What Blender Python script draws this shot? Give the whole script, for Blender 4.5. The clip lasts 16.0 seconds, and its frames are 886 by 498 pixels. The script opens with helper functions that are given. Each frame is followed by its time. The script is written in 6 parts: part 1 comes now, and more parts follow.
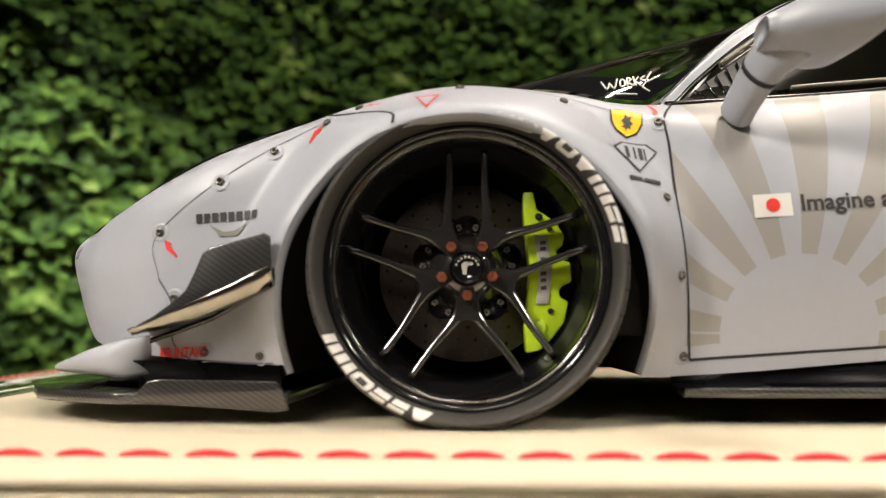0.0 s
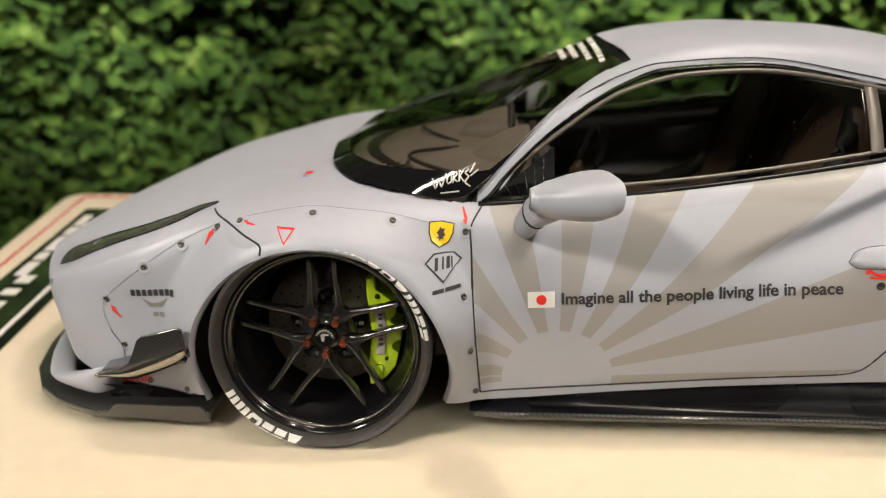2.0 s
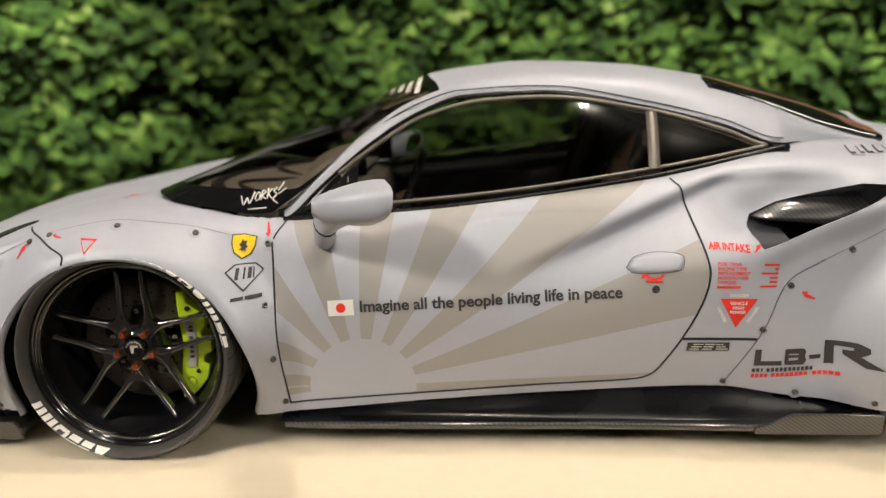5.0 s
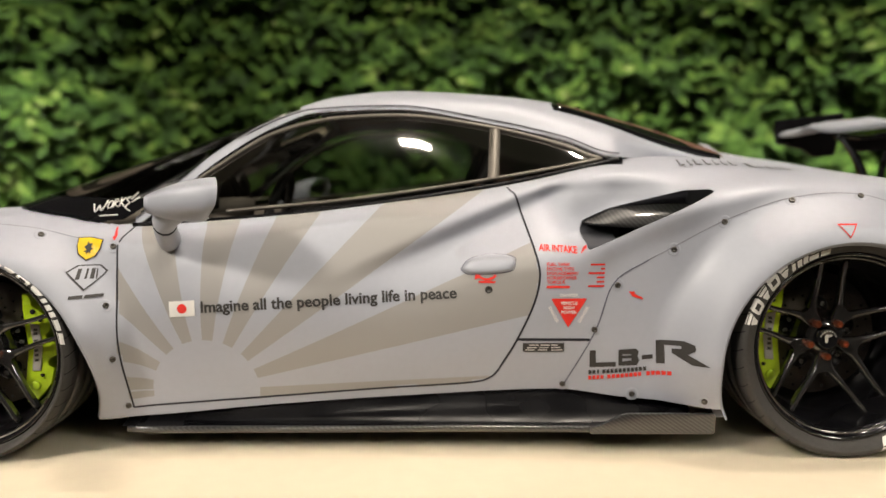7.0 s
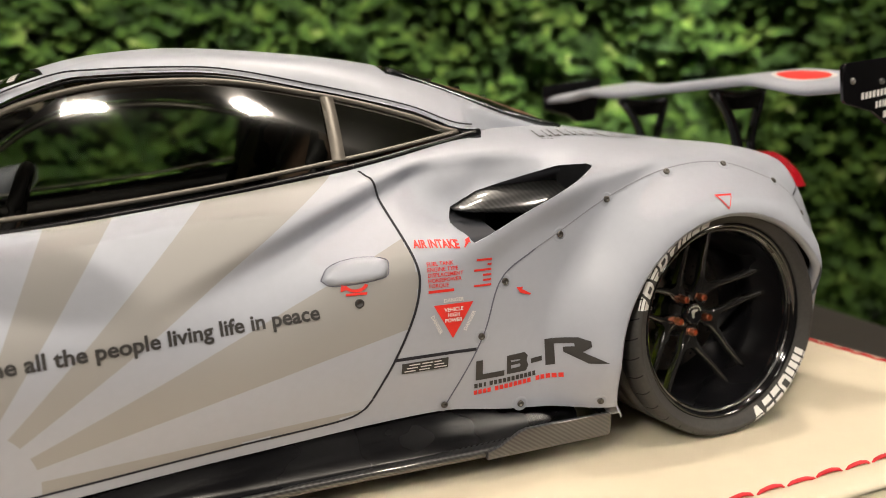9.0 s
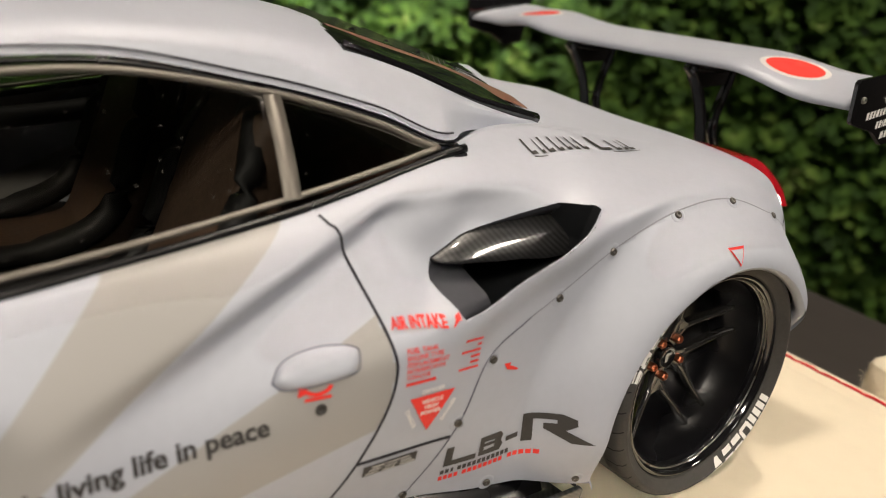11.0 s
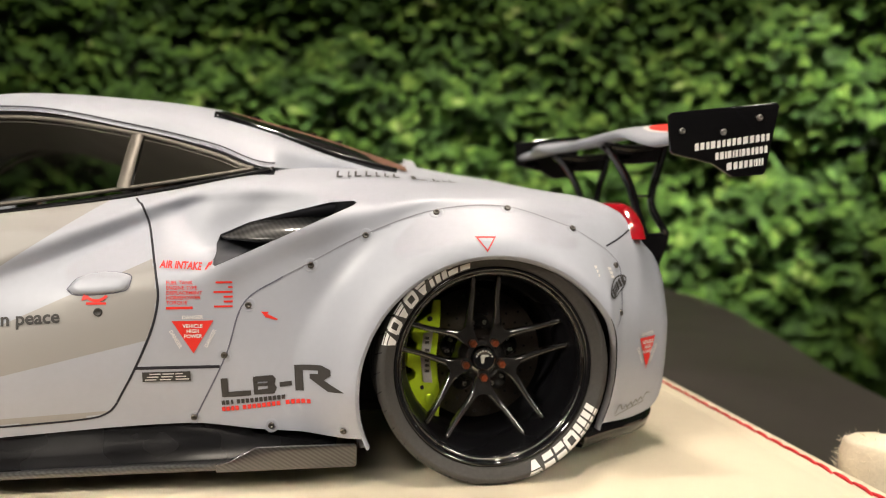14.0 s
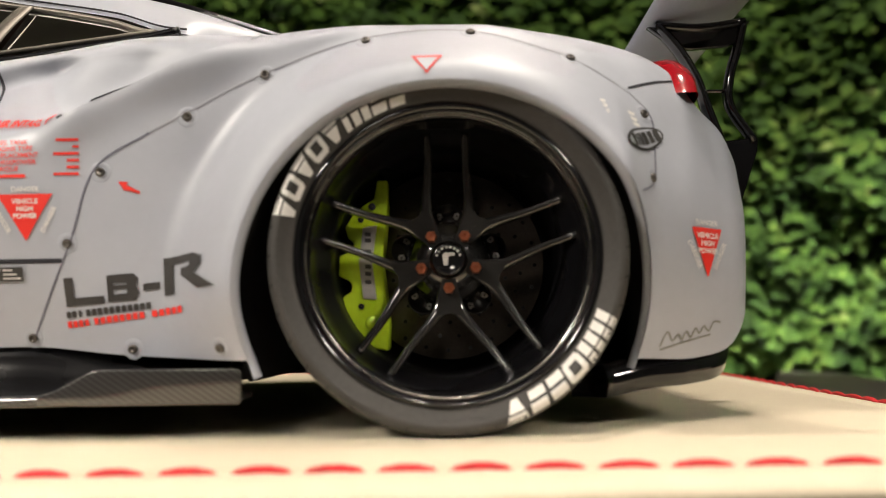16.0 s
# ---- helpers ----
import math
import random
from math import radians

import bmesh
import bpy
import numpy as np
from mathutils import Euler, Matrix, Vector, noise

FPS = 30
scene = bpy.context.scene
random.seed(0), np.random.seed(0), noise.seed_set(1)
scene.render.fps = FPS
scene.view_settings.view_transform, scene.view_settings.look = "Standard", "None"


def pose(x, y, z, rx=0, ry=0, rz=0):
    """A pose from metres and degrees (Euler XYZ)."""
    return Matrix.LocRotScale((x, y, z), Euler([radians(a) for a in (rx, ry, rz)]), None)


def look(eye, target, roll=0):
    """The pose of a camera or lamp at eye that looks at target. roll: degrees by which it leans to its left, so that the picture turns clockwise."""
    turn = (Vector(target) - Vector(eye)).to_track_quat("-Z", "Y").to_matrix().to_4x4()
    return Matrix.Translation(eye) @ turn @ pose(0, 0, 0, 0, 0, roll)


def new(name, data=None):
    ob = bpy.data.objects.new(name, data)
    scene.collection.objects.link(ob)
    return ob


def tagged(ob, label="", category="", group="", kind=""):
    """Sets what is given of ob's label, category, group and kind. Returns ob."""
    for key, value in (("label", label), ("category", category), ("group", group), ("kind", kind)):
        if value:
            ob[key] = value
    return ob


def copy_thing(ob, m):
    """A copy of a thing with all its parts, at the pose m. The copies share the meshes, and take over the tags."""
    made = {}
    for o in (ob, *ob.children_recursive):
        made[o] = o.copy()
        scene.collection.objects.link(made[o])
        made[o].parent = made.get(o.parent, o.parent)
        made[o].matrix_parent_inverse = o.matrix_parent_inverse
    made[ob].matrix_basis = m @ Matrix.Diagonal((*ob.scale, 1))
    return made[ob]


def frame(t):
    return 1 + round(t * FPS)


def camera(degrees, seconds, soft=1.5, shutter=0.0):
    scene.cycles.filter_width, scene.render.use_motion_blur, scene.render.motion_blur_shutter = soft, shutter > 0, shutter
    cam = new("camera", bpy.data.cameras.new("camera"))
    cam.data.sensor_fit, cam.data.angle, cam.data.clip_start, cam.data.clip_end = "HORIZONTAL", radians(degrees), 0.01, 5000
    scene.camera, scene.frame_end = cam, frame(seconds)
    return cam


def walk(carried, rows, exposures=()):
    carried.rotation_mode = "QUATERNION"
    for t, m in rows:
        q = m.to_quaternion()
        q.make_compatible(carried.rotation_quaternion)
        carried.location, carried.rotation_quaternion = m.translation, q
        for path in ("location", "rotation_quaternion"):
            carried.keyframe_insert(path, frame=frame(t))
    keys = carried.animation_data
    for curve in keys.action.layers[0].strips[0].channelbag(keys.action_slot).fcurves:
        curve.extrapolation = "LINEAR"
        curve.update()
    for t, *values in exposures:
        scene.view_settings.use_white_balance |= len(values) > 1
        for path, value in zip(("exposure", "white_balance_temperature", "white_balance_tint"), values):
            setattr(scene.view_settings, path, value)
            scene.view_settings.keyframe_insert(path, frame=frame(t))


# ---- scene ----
cam = camera(58.5, 16.0, soft=0.9)
S = 1 / 18
PATH = [
    (0.0, pose(0.003 * S, -1.653 * S, 0.185 * S, 96.14, -0.01, 2.14)),
    (0.5, pose(0.109 * S, -1.799 * S, 0.353 * S, 93.24, 0.40, 3.05)),
    (1.0, pose(0.266 * S, -2.016 * S, 0.499 * S, 89.72, 0.81, 4.58)),
    (1.5, pose(0.444 * S, -2.127 * S, 0.812 * S, 82.81, 1.31, 4.47)),
    (2.0, pose(0.442 * S, -2.135 * S, 1.286 * S, 72.01, 0.05, 2.73)),
    (2.5, pose(0.448 * S, -2.129 * S, 1.475 * S, 68.39, -0.71, 1.93)),
    (3.0, pose(0.595 * S, -2.111 * S, 1.511 * S, 68.30, -0.49, 1.48)),
    (3.5, pose(0.704 * S, -2.129 * S, 1.501 * S, 68.78, -0.51, 1.43)),
    (3.7, pose(0.739 * S, -2.135 * S, 1.465 * S, 69.73, -0.46, 1.30)),
    (5.8, pose(1.165 * S, -2.405 * S, 0.858 * S, 83.59, 0.42, 0.46)),
    (6.0, pose(1.233 * S, -2.422 * S, 0.811 * S, 84.63, 0.42, 0.54)),
    (6.5, pose(1.312 * S, -2.436 * S, 0.830 * S, 84.77, 0.19, 0.33)),
    (7.0, pose(1.398 * S, -2.419 * S, 0.847 * S, 84.87, 0.05, -0.55)),
    (7.5, pose(1.371 * S, -2.352 * S, 0.829 * S, 84.11, -0.27, -3.66)),
    (8.0, pose(1.212 * S, -2.159 * S, 0.786 * S, 84.14, 0.33, -11.05)),
    (8.5, pose(1.054 * S, -2.023 * S, 0.732 * S, 85.93, 1.49, -18.32)),
    (9.0, pose(0.989 * S, -1.804 * S, 0.889 * S, 82.14, 1.94, -24.28)),
    (9.2, pose(0.972 * S, -1.786 * S, 0.932 * S, 81.71, 2.11, -26.88)),
    (11.3, pose(0.959 * S, -1.089 * S, 1.307 * S, 69.65, -5.81, -35.48)),
    (11.5, pose(0.953 * S, -1.095 * S, 1.311 * S, 69.77, -5.95, -35.53)),
    (12.0, pose(1.024 * S, -1.313 * S, 1.290 * S, 73.10, -3.37, -32.95)),
    (12.5, pose(1.114 * S, -1.561 * S, 1.224 * S, 75.45, -3.57, -28.64)),
    (13.0, pose(1.482 * S, -1.938 * S, 1.011 * S, 81.50, -0.79, -19.77)),
    (13.5, pose(1.759 * S, -2.184 * S, 0.900 * S, 85.16, -1.22, -14.23)),
    (14.0, pose(2.114 * S, -2.266 * S, 0.777 * S, 87.39, -0.23, -9.83)),
    (14.5, pose(2.398 * S, -2.191 * S, 0.583 * S, 90.51, 0.58, -5.50)),
    (15.0, pose(2.552 * S, -1.994 * S, 0.423 * S, 92.77, 0.68, -2.26)),
    (15.5, pose(2.588 * S, -1.713 * S, 0.264 * S, 93.69, 0.74, -0.56)),
    (16.0, pose(2.657 * S, -1.552 * S, 0.184 * S, 96.27, 1.10, 1.04)),
]
walk(cam, PATH, exposures=[(0.0, -0.25), (1.0, -0.27), (2.0, -0.52), (3.7, -0.62), (5.8, -0.45), (7.0, -0.44), (9.0, -0.44), (11.5, -0.5), (12.5, -0.42), (13.5, -0.25), (14.5, -0.1), (15.2, -0.04), (16.0, -0.22)])
cam.data.dof.use_dof = True
cam.data.dof.focus_distance = 2.02 * S
cam.data.dof.aperture_fstop = 25

# ---------------------------------------------------------------- light
world = bpy.data.worlds.new("world")
world.use_nodes = True
scene.world = world
world.node_tree.nodes["Background"].inputs[0].default_value = (1.0, 0.92, 0.82, 1)
world.node_tree.nodes["Background"].inputs[1].default_value = 0.02


def area_lamp(name, eye, target, sx, sy, watts, colour):
    data = bpy.data.lights.new(name, "AREA")
    data.shape, data.size, data.size_y, data.energy, data.color = "RECTANGLE", sx, sy, watts, colour
    ob = new(name, data)
    ob.matrix_world = look(Vector(eye), Vector(target))
    return ob


MID = Vector((1.1 * S, 0.6 * S, 0.3 * S))
WARM = (1.0, 0.88, 0.735)
area_lamp("ceiling_panel_light_key", (0.35, 0.10, 0.98), MID, 0.05, 0.05, 6.8, WARM)
area_lamp("ceiling_panel_light_long", (0.075, -0.27, 0.98), MID, 0.075, 0.028, 3.2, WARM)
area_lamp("ceiling_panel_light_short", (0.32, -0.19, 0.98), MID, 0.060, 0.030, 3.2, WARM)
# fills added in front to brighten the flank; stand for general room light
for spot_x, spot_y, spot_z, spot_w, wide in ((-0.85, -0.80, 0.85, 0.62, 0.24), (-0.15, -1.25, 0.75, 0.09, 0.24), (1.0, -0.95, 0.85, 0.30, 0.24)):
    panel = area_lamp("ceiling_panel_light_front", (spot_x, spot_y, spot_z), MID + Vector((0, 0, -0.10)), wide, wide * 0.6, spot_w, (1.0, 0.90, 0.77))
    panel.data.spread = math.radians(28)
# narrow fills added to give the hedge its bright middle band
for lamp_x, goal in ((-0.32, (-0.42, 0.62, 0.02)), (0.12, (0.14, 0.70, 0.03)), (0.46, (0.49, 0.59, 0.0))):
    hedge_lamp = area_lamp("ceiling_spot_light_hedge", (lamp_x, -0.08, 0.98), goal, 0.40, 0.05, 0.58 if lamp_x < 0 else 0.47 if lamp_x < 0.2 else 0.64, (1.0, 0.95, 0.85))
    hedge_lamp.data.spread = math.radians(13)

# ---------------------------------------------------------------- materials


def node_material(name):
    m = bpy.data.materials.new(name)
    m.use_nodes = True
    return m, m.node_tree.nodes, m.node_tree.links, m.node_tree.nodes["Principled BSDF"]


def rgb(c):
    return (c[0], c[1], c[2], 1)


def plain(name, colour, rough=0.5, metal=0.0, grain=0.0, grain_scale=2000, bump=0.0, bump_scale=3000, coat=0.0, spec=0.5):
    """A surface with a base colour, a faint two-scale variation and a fine relief."""
    m, n, l, p = node_material(name)
    p.inputs["Base Color"].default_value = rgb(colour)
    p.inputs["Roughness"].default_value = rough
    p.inputs["Metallic"].default_value = metal
    p.inputs["Coat Weight"].default_value = coat
    p.inputs["Coat Roughness"].default_value = 0.04
    p.inputs["Specular IOR Level"].default_value = spec
    co = n.new("ShaderNodeTexCoord")
    if grain:
        fine, broad = n.new("ShaderNodeTexNoise"), n.new("ShaderNodeTexNoise")
        fine.inputs["Scale"].default_value, broad.inputs["Scale"].default_value = grain_scale, grain_scale / 14
        fine.inputs["Detail"].default_value = 4
        add = n.new("ShaderNodeMath")
        add.operation = "ADD"
        for t, k in ((fine, 0), (broad, 1)):
            l.new(co.outputs["Object"], t.inputs["Vector"])
            l.new(t.outputs["Fac"], add.inputs[k])
        ramp = n.new("ShaderNodeMapRange")
        ramp.inputs["From Min"].default_value, ramp.inputs["From Max"].default_value = 0.6, 1.4
        ramp.inputs["To Min"].default_value, ramp.inputs["To Max"].default_value = 1 - grain, 1 + grain
        l.new(add.outputs[0], ramp.inputs["Value"])
        mul = n.new("ShaderNodeVectorMath")
        mul.operation = "SCALE"
        mul.inputs[0].default_value = colour
        l.new(ramp.outputs["Result"], mul.inputs["Scale"])
        l.new(mul.outputs[0], p.inputs["Base Color"])
        rr = n.new("ShaderNodeMapRange")
        rr.inputs["From Min"].default_value, rr.inputs["From Max"].default_value = 0.3, 0.7
        rr.inputs["To Min"].default_value, rr.inputs["To Max"].default_value = max(0.02, rough - 0.07), min(1, rough + 0.07)
        l.new(broad.outputs["Fac"], rr.inputs["Value"])
        l.new(rr.outputs["Result"], p.inputs["Roughness"])
    if bump:
        t, b = n.new("ShaderNodeTexNoise"), n.new("ShaderNodeBump")
        t.inputs["Scale"].default_value, t.inputs["Detail"].default_value = bump_scale, 3
        b.inputs["Strength"].default_value, b.inputs["Distance"].default_value = bump, 0.0001
        l.new(co.outputs["Object"], t.inputs["Vector"])
        l.new(t.outputs["Fac"], b.inputs["Height"])
        l.new(b.outputs["Normal"], p.inputs["Normal"])
    return m


PAINT = (0.402, 0.424, 0.488)
RAY = (0.330, 0.322, 0.312)


def paint_with_rays():
    """Satin paint with a rising-sun decal: rays round a disc low on the door."""
    m = plain("satin_paint_sun_rays", PAINT, 0.46, 0.05, 0.03, 900, 0.05, 6000)
    n, l, p = m.node_tree.nodes, m.node_tree.links, m.node_tree.nodes["Principled BSDF"]
    co, sep = n.new("ShaderNodeTexCoord"), n.new("ShaderNodeSeparateXYZ")
    l.new(co.outputs["Object"], sep.inputs[0])

    def mth(op, a, b=None):
        k = n.new("ShaderNodeMath")
        k.operation = op
        for i, v in enumerate((a, b)):
            if v is None:
                continue
            if isinstance(v, (int, float)):
                k.inputs[i].default_value = v
            else:
                l.new(v, k.inputs[i])
        return k.outputs[0]

    dx, dz = mth("SUBTRACT", sep.outputs["X"], 0.680 * S), mth("SUBTRACT", sep.outputs["Z"], 0.185 * S)
    ang = mth("MULTIPLY", mth("ARCTAN2", dz, dx), 180 / math.pi)
    turn = mth("FRACT", mth("ADD", mth("DIVIDE", mth("SUBTRACT", ang, 85.0), 22.0), 10.25))
    ray = mth("LESS_THAN", turn, 0.5)
    far = mth("GREATER_THAN", mth("SQRT", mth("ADD", mth("MULTIPLY", dx, dx), mth("MULTIPLY", dz, dz))), 0.165 * S)
    behind = mth("GREATER_THAN", sep.outputs["X"], 0.36 * S)
    mask = mth("MULTIPLY", mth("MULTIPLY", ray, far), behind)
    old = p.inputs["Base Color"].links[0].from_socket
    mix = n.new("ShaderNodeMix")
    mix.data_type = "RGBA"
    l.new(mask, mix.inputs["Factor"])
    l.new(old, mix.inputs["A"])
    mix.inputs["B"].default_value = rgb(RAY)
    l.new(mix.outputs["Result"], p.inputs["Base Color"])
    return m


def carbon(name):
    """Twill carbon fibre under gloss lacquer."""
    m, n, l, p = node_material(name)
    co, mp = n.new("ShaderNodeTexCoord"), n.new("ShaderNodeMapping")
    mp.inputs["Rotation"].default_value = (0.5, 0.7, 0.8)
    l.new(co.outputs["Object"], mp.inputs["Vector"])
    w = n.new("ShaderNodeTexWave")
    w.inputs["Scale"].default_value, w.inputs["Distortion"].default_value = 620, 0.6
    l.new(mp.outputs[0], w.inputs["Vector"])
    r = n.new("ShaderNodeValToRGB")
    r.color_ramp.elements[0].color, r.color_ramp.elements[1].color = (0.010, 0.010, 0.011, 1), (0.038, 0.038, 0.039, 1)
    l.new(w.outputs["Fac"], r.inputs[0])
    l.new(r.outputs[0], p.inputs["Base Color"])
    p.inputs["Roughness"].default_value = 0.35
    p.inputs["Coat Weight"].default_value, p.inputs["Coat Roughness"].default_value = 1.0, 0.06
    p.inputs["Coat IOR"].default_value = 1.6
    return m


def tinted_glass(name, tint, gloss=0.04, ior=1.5):
    m, n, l, p = node_material(name)
    n.remove(p)
    tr, gl, mx, fr = n.new("ShaderNodeBsdfTransparent"), n.new("ShaderNodeBsdfGlossy"), n.new("ShaderNodeMixShader"), n.new("ShaderNodeFresnel")
    tr.inputs[0].default_value, gl.inputs["Roughness"].default_value = rgb(tint), gloss
    fr.inputs["IOR"].default_value = ior
    l.new(fr.outputs[0], mx.inputs[0])
    l.new(tr.outputs[0], mx.inputs[1])
    l.new(gl.outputs[0], mx.inputs[2])
    co, vor, lim, dust, both_s = n.new("ShaderNodeTexCoord"), n.new("ShaderNodeTexVoronoi"), n.new("ShaderNodeMapRange"), n.new("ShaderNodeBsdfDiffuse"), n.new("ShaderNodeMixShader")
    vor.inputs["Scale"].default_value = 1150
    l.new(co.outputs["Object"], vor.inputs["Vector"])
    lim.inputs["From Min"].default_value, lim.inputs["From Max"].default_value = 0.075, 0.03
    lim.inputs["To Min"].default_value, lim.inputs["To Max"].default_value = 0.0, 0.35
    l.new(vor.outputs["Distance"], lim.inputs["Value"])
    dust.inputs[0].default_value = (0.6, 0.58, 0.55, 1)
    l.new(lim.outputs["Result"], both_s.inputs[0])
    l.new(mx.outputs[0], both_s.inputs[1])
    l.new(dust.outputs[0], both_s.inputs[2])
    l.new(both_s.outputs[0], n["Material Output"].inputs[0])
    return m


M_PAINT = plain("satin_paint", PAINT, 0.46, 0.05, 0.03, 900, 0.05, 6000)
M_RAYS = paint_with_rays()
M_SEAM = plain("seam_black", (0.012, 0.012, 0.02), 0.7)
M_MATT = plain("satin_black", (0.004, 0.004, 0.005), 0.26, 0, 0.25, 1500, 0.05, 4000, spec=0.25)
# slate tones hold the shade inside the side intake
M_DUCT_SHADE = plain("duct_shade_slate", (0.008, 0.009, 0.011), 0.6, 0, 0.15, 1500)
M_POCKET_SHADE = plain("pocket_shade_slate", (0.040, 0.042, 0.052), 0.6, 0, 0.12, 1500)
M_WELL = plain("wheel_well_black", (0.006, 0.006, 0.007), 0.9)
M_GLOSS = plain("gloss_black", (0.006, 0.006, 0.007), 0.08, 0, 0.2, 400, coat=0.6)
M_BARREL = plain("barrel_black", (0.004, 0.004, 0.005), 0.28, 0, 0.3, 900, spec=0.35)
M_RIM = plain("gloss_black_metal", (0.065, 0.064, 0.064), 0.15, 0.75, 0.2, 700, coat=0.9)
M_TYRE = plain("tyre_rubber", (0.040, 0.038, 0.036), 0.62, 0, 0.22, 1800, 0.35, 5000)
M_WHITE = plain("white_print", (0.78, 0.77, 0.75), 0.6, 0, 0.05, 3000)
M_PALE = plain("pale_print", (0.72, 0.70, 0.68), 0.6, 0, 0.05, 3000)
M_RED = plain("red_print", (0.80, 0.035, 0.025), 0.5, 0, 0.05, 3000)
M_INK = plain("black_print", (0.035, 0.033, 0.033), 0.5, 0, 0.1, 3000)
M_OLIVE = plain("grey_print", (0.22, 0.22, 0.20), 0.5)
M_VIOLET = plain("violet_print", (0.16, 0.13, 0.42), 0.5)
M_YELLOW = plain("yellow_enamel", (0.85, 0.58, 0.02), 0.3, 0, 0.08, 3000, coat=0.4)
M_LIME = plain("lime_caliper_paint", (0.46, 0.66, 0.02), 0.3, 0, 0.12, 1500, 0.15, 3000, coat=0.3)
M_STEEL = plain("steel", (0.35, 0.34, 0.33), 0.3, 1.0, 0.1, 3000)
M_MARK = plain("pale_grey_mark", (0.36, 0.35, 0.33), 0.45, 0, 0.1, 3000)
M_SCREW = plain("dark_screw_metal", (0.15, 0.14, 0.13), 0.35, 0.9, 0.2, 4000)
M_EDGE_LIGHT = plain("edge_light_metal", (0.30, 0.28, 0.26), 0.3, 1.0, 0.15, 3000)
M_COPPER = plain("copper_nut", (0.50, 0.17, 0.09), 0.38, 1.0, 0.15, 4000)
M_DISC = plain("brake_disc_carbon", (0.115, 0.098, 0.085), 0.5, 0.4, 0.25, 3000)
M_FRAME = plain("grey_window_trim", (0.17, 0.155, 0.135), 0.45, 0.6, 0.1, 4000, 0.1, 9000)
M_POLISH = plain("polished_dark_edge", (0.40, 0.38, 0.35), 0.12, 1.0, 0.1, 900)
M_CARBON = carbon("carbon_fibre")
M_GLASS = tinted_glass("side_glass", (0.50, 0.51, 0.50))
M_QGLASS = tinted_glass("quarter_glass", (0.10, 0.10, 0.10))
M_WSCREEN = tinted_glass("windscreen_glass", (0.76, 0.73, 0.68), ior=1.26)
M_DASH = plain("dash_grey_brown", (0.155, 0.145, 0.13), 0.7, 0, 0.15, 900, 0.3, 4000)
M_DARKGLASS = plain("dark_glass", (0.006, 0.006, 0.007), 0.05, 0, spec=0.2)
M_LAMPGLASS = plain("smoked_lamp_glass", (0.10, 0.097, 0.095), 0.12, 0.2, 0.5, 500, coat=1.0)
M_MIRROR = plain("mirror_glass", (0.55, 0.56, 0.57), 0.04, 1.0)
M_LAMPIN = plain("grey_lamp_insert", (0.16, 0.155, 0.15), 0.25, 0.5, 0.35, 700, coat=0.8)
M_TAIL = plain("red_lamp_glass", (0.30, 0.006, 0.012), 0.12, 0, 0.15, 1200, coat=0.5)
M_CABIN = plain("cabin_black", (0.014, 0.013, 0.013), 0.6, 0, 0.3, 1500, 0.3, 4000)
M_SEAT = plain("seat_dark_brown", (0.15, 0.095, 0.065), 0.6, 0, 0.3, 1500, 0.3, 4000)
M_BROWN = plain("brown_cabin_trim", (0.13, 0.055, 0.03), 0.6, 0, 0.2, 1500)
M_LEATHER = plain("cream_leather", (0.68, 0.605, 0.465), 0.55, 0, 0.035, 260, 0.12, 2600, spec=0.25)
M_THREAD = plain("red_thread", (0.62, 0.02, 0.03), 0.65, 0, 0.25, 6000, 0.5, 9000)
M_TABLE = plain("dark_brown_table", (0.035, 0.029, 0.027), 0.5, 0, 0.2, 120, 0.1, 800)
M_FELT = plain("cream_felt", (0.70, 0.62, 0.48), 0.95, 0, 0.10, 1500, 0.5, 3000)
PAD = (3.885, -0.08)  # where the felt pad stands, full-size metres
M_WALL = plain("dim_wall", (0.22, 0.20, 0.18), 0.8, 0, 0.1, 20)


def leaf_material():
    """Leaves: dark and bright clumps, each leaf a little off its clump, a few pale."""
    m, n, l, p = node_material("hedge_leaf")
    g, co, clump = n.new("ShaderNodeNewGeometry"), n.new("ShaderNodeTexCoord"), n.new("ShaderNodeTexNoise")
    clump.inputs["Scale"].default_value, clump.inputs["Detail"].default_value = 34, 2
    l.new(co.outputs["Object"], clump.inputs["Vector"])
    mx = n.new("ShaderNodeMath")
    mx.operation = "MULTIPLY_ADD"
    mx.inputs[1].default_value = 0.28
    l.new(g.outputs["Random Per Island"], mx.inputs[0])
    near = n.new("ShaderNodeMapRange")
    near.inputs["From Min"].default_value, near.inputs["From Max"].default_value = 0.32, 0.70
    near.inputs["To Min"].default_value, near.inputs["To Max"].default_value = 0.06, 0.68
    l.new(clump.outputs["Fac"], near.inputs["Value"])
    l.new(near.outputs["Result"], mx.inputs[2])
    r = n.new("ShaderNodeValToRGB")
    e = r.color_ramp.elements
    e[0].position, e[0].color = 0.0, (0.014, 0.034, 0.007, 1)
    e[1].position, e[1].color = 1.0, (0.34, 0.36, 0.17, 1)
    # the brighter greens have the light of lit leaves in their colour
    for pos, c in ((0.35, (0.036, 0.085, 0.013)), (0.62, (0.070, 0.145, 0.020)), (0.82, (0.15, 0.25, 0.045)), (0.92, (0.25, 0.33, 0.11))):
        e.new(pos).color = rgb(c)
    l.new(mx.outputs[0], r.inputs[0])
    l.new(r.outputs[0], p.inputs["Base Color"])
    p.inputs["Roughness"].default_value = 0.75
    p.inputs["Specular IOR Level"].default_value = 0.25
    return m


M_LEAF = leaf_material()
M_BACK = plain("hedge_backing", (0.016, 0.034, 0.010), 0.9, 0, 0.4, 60)

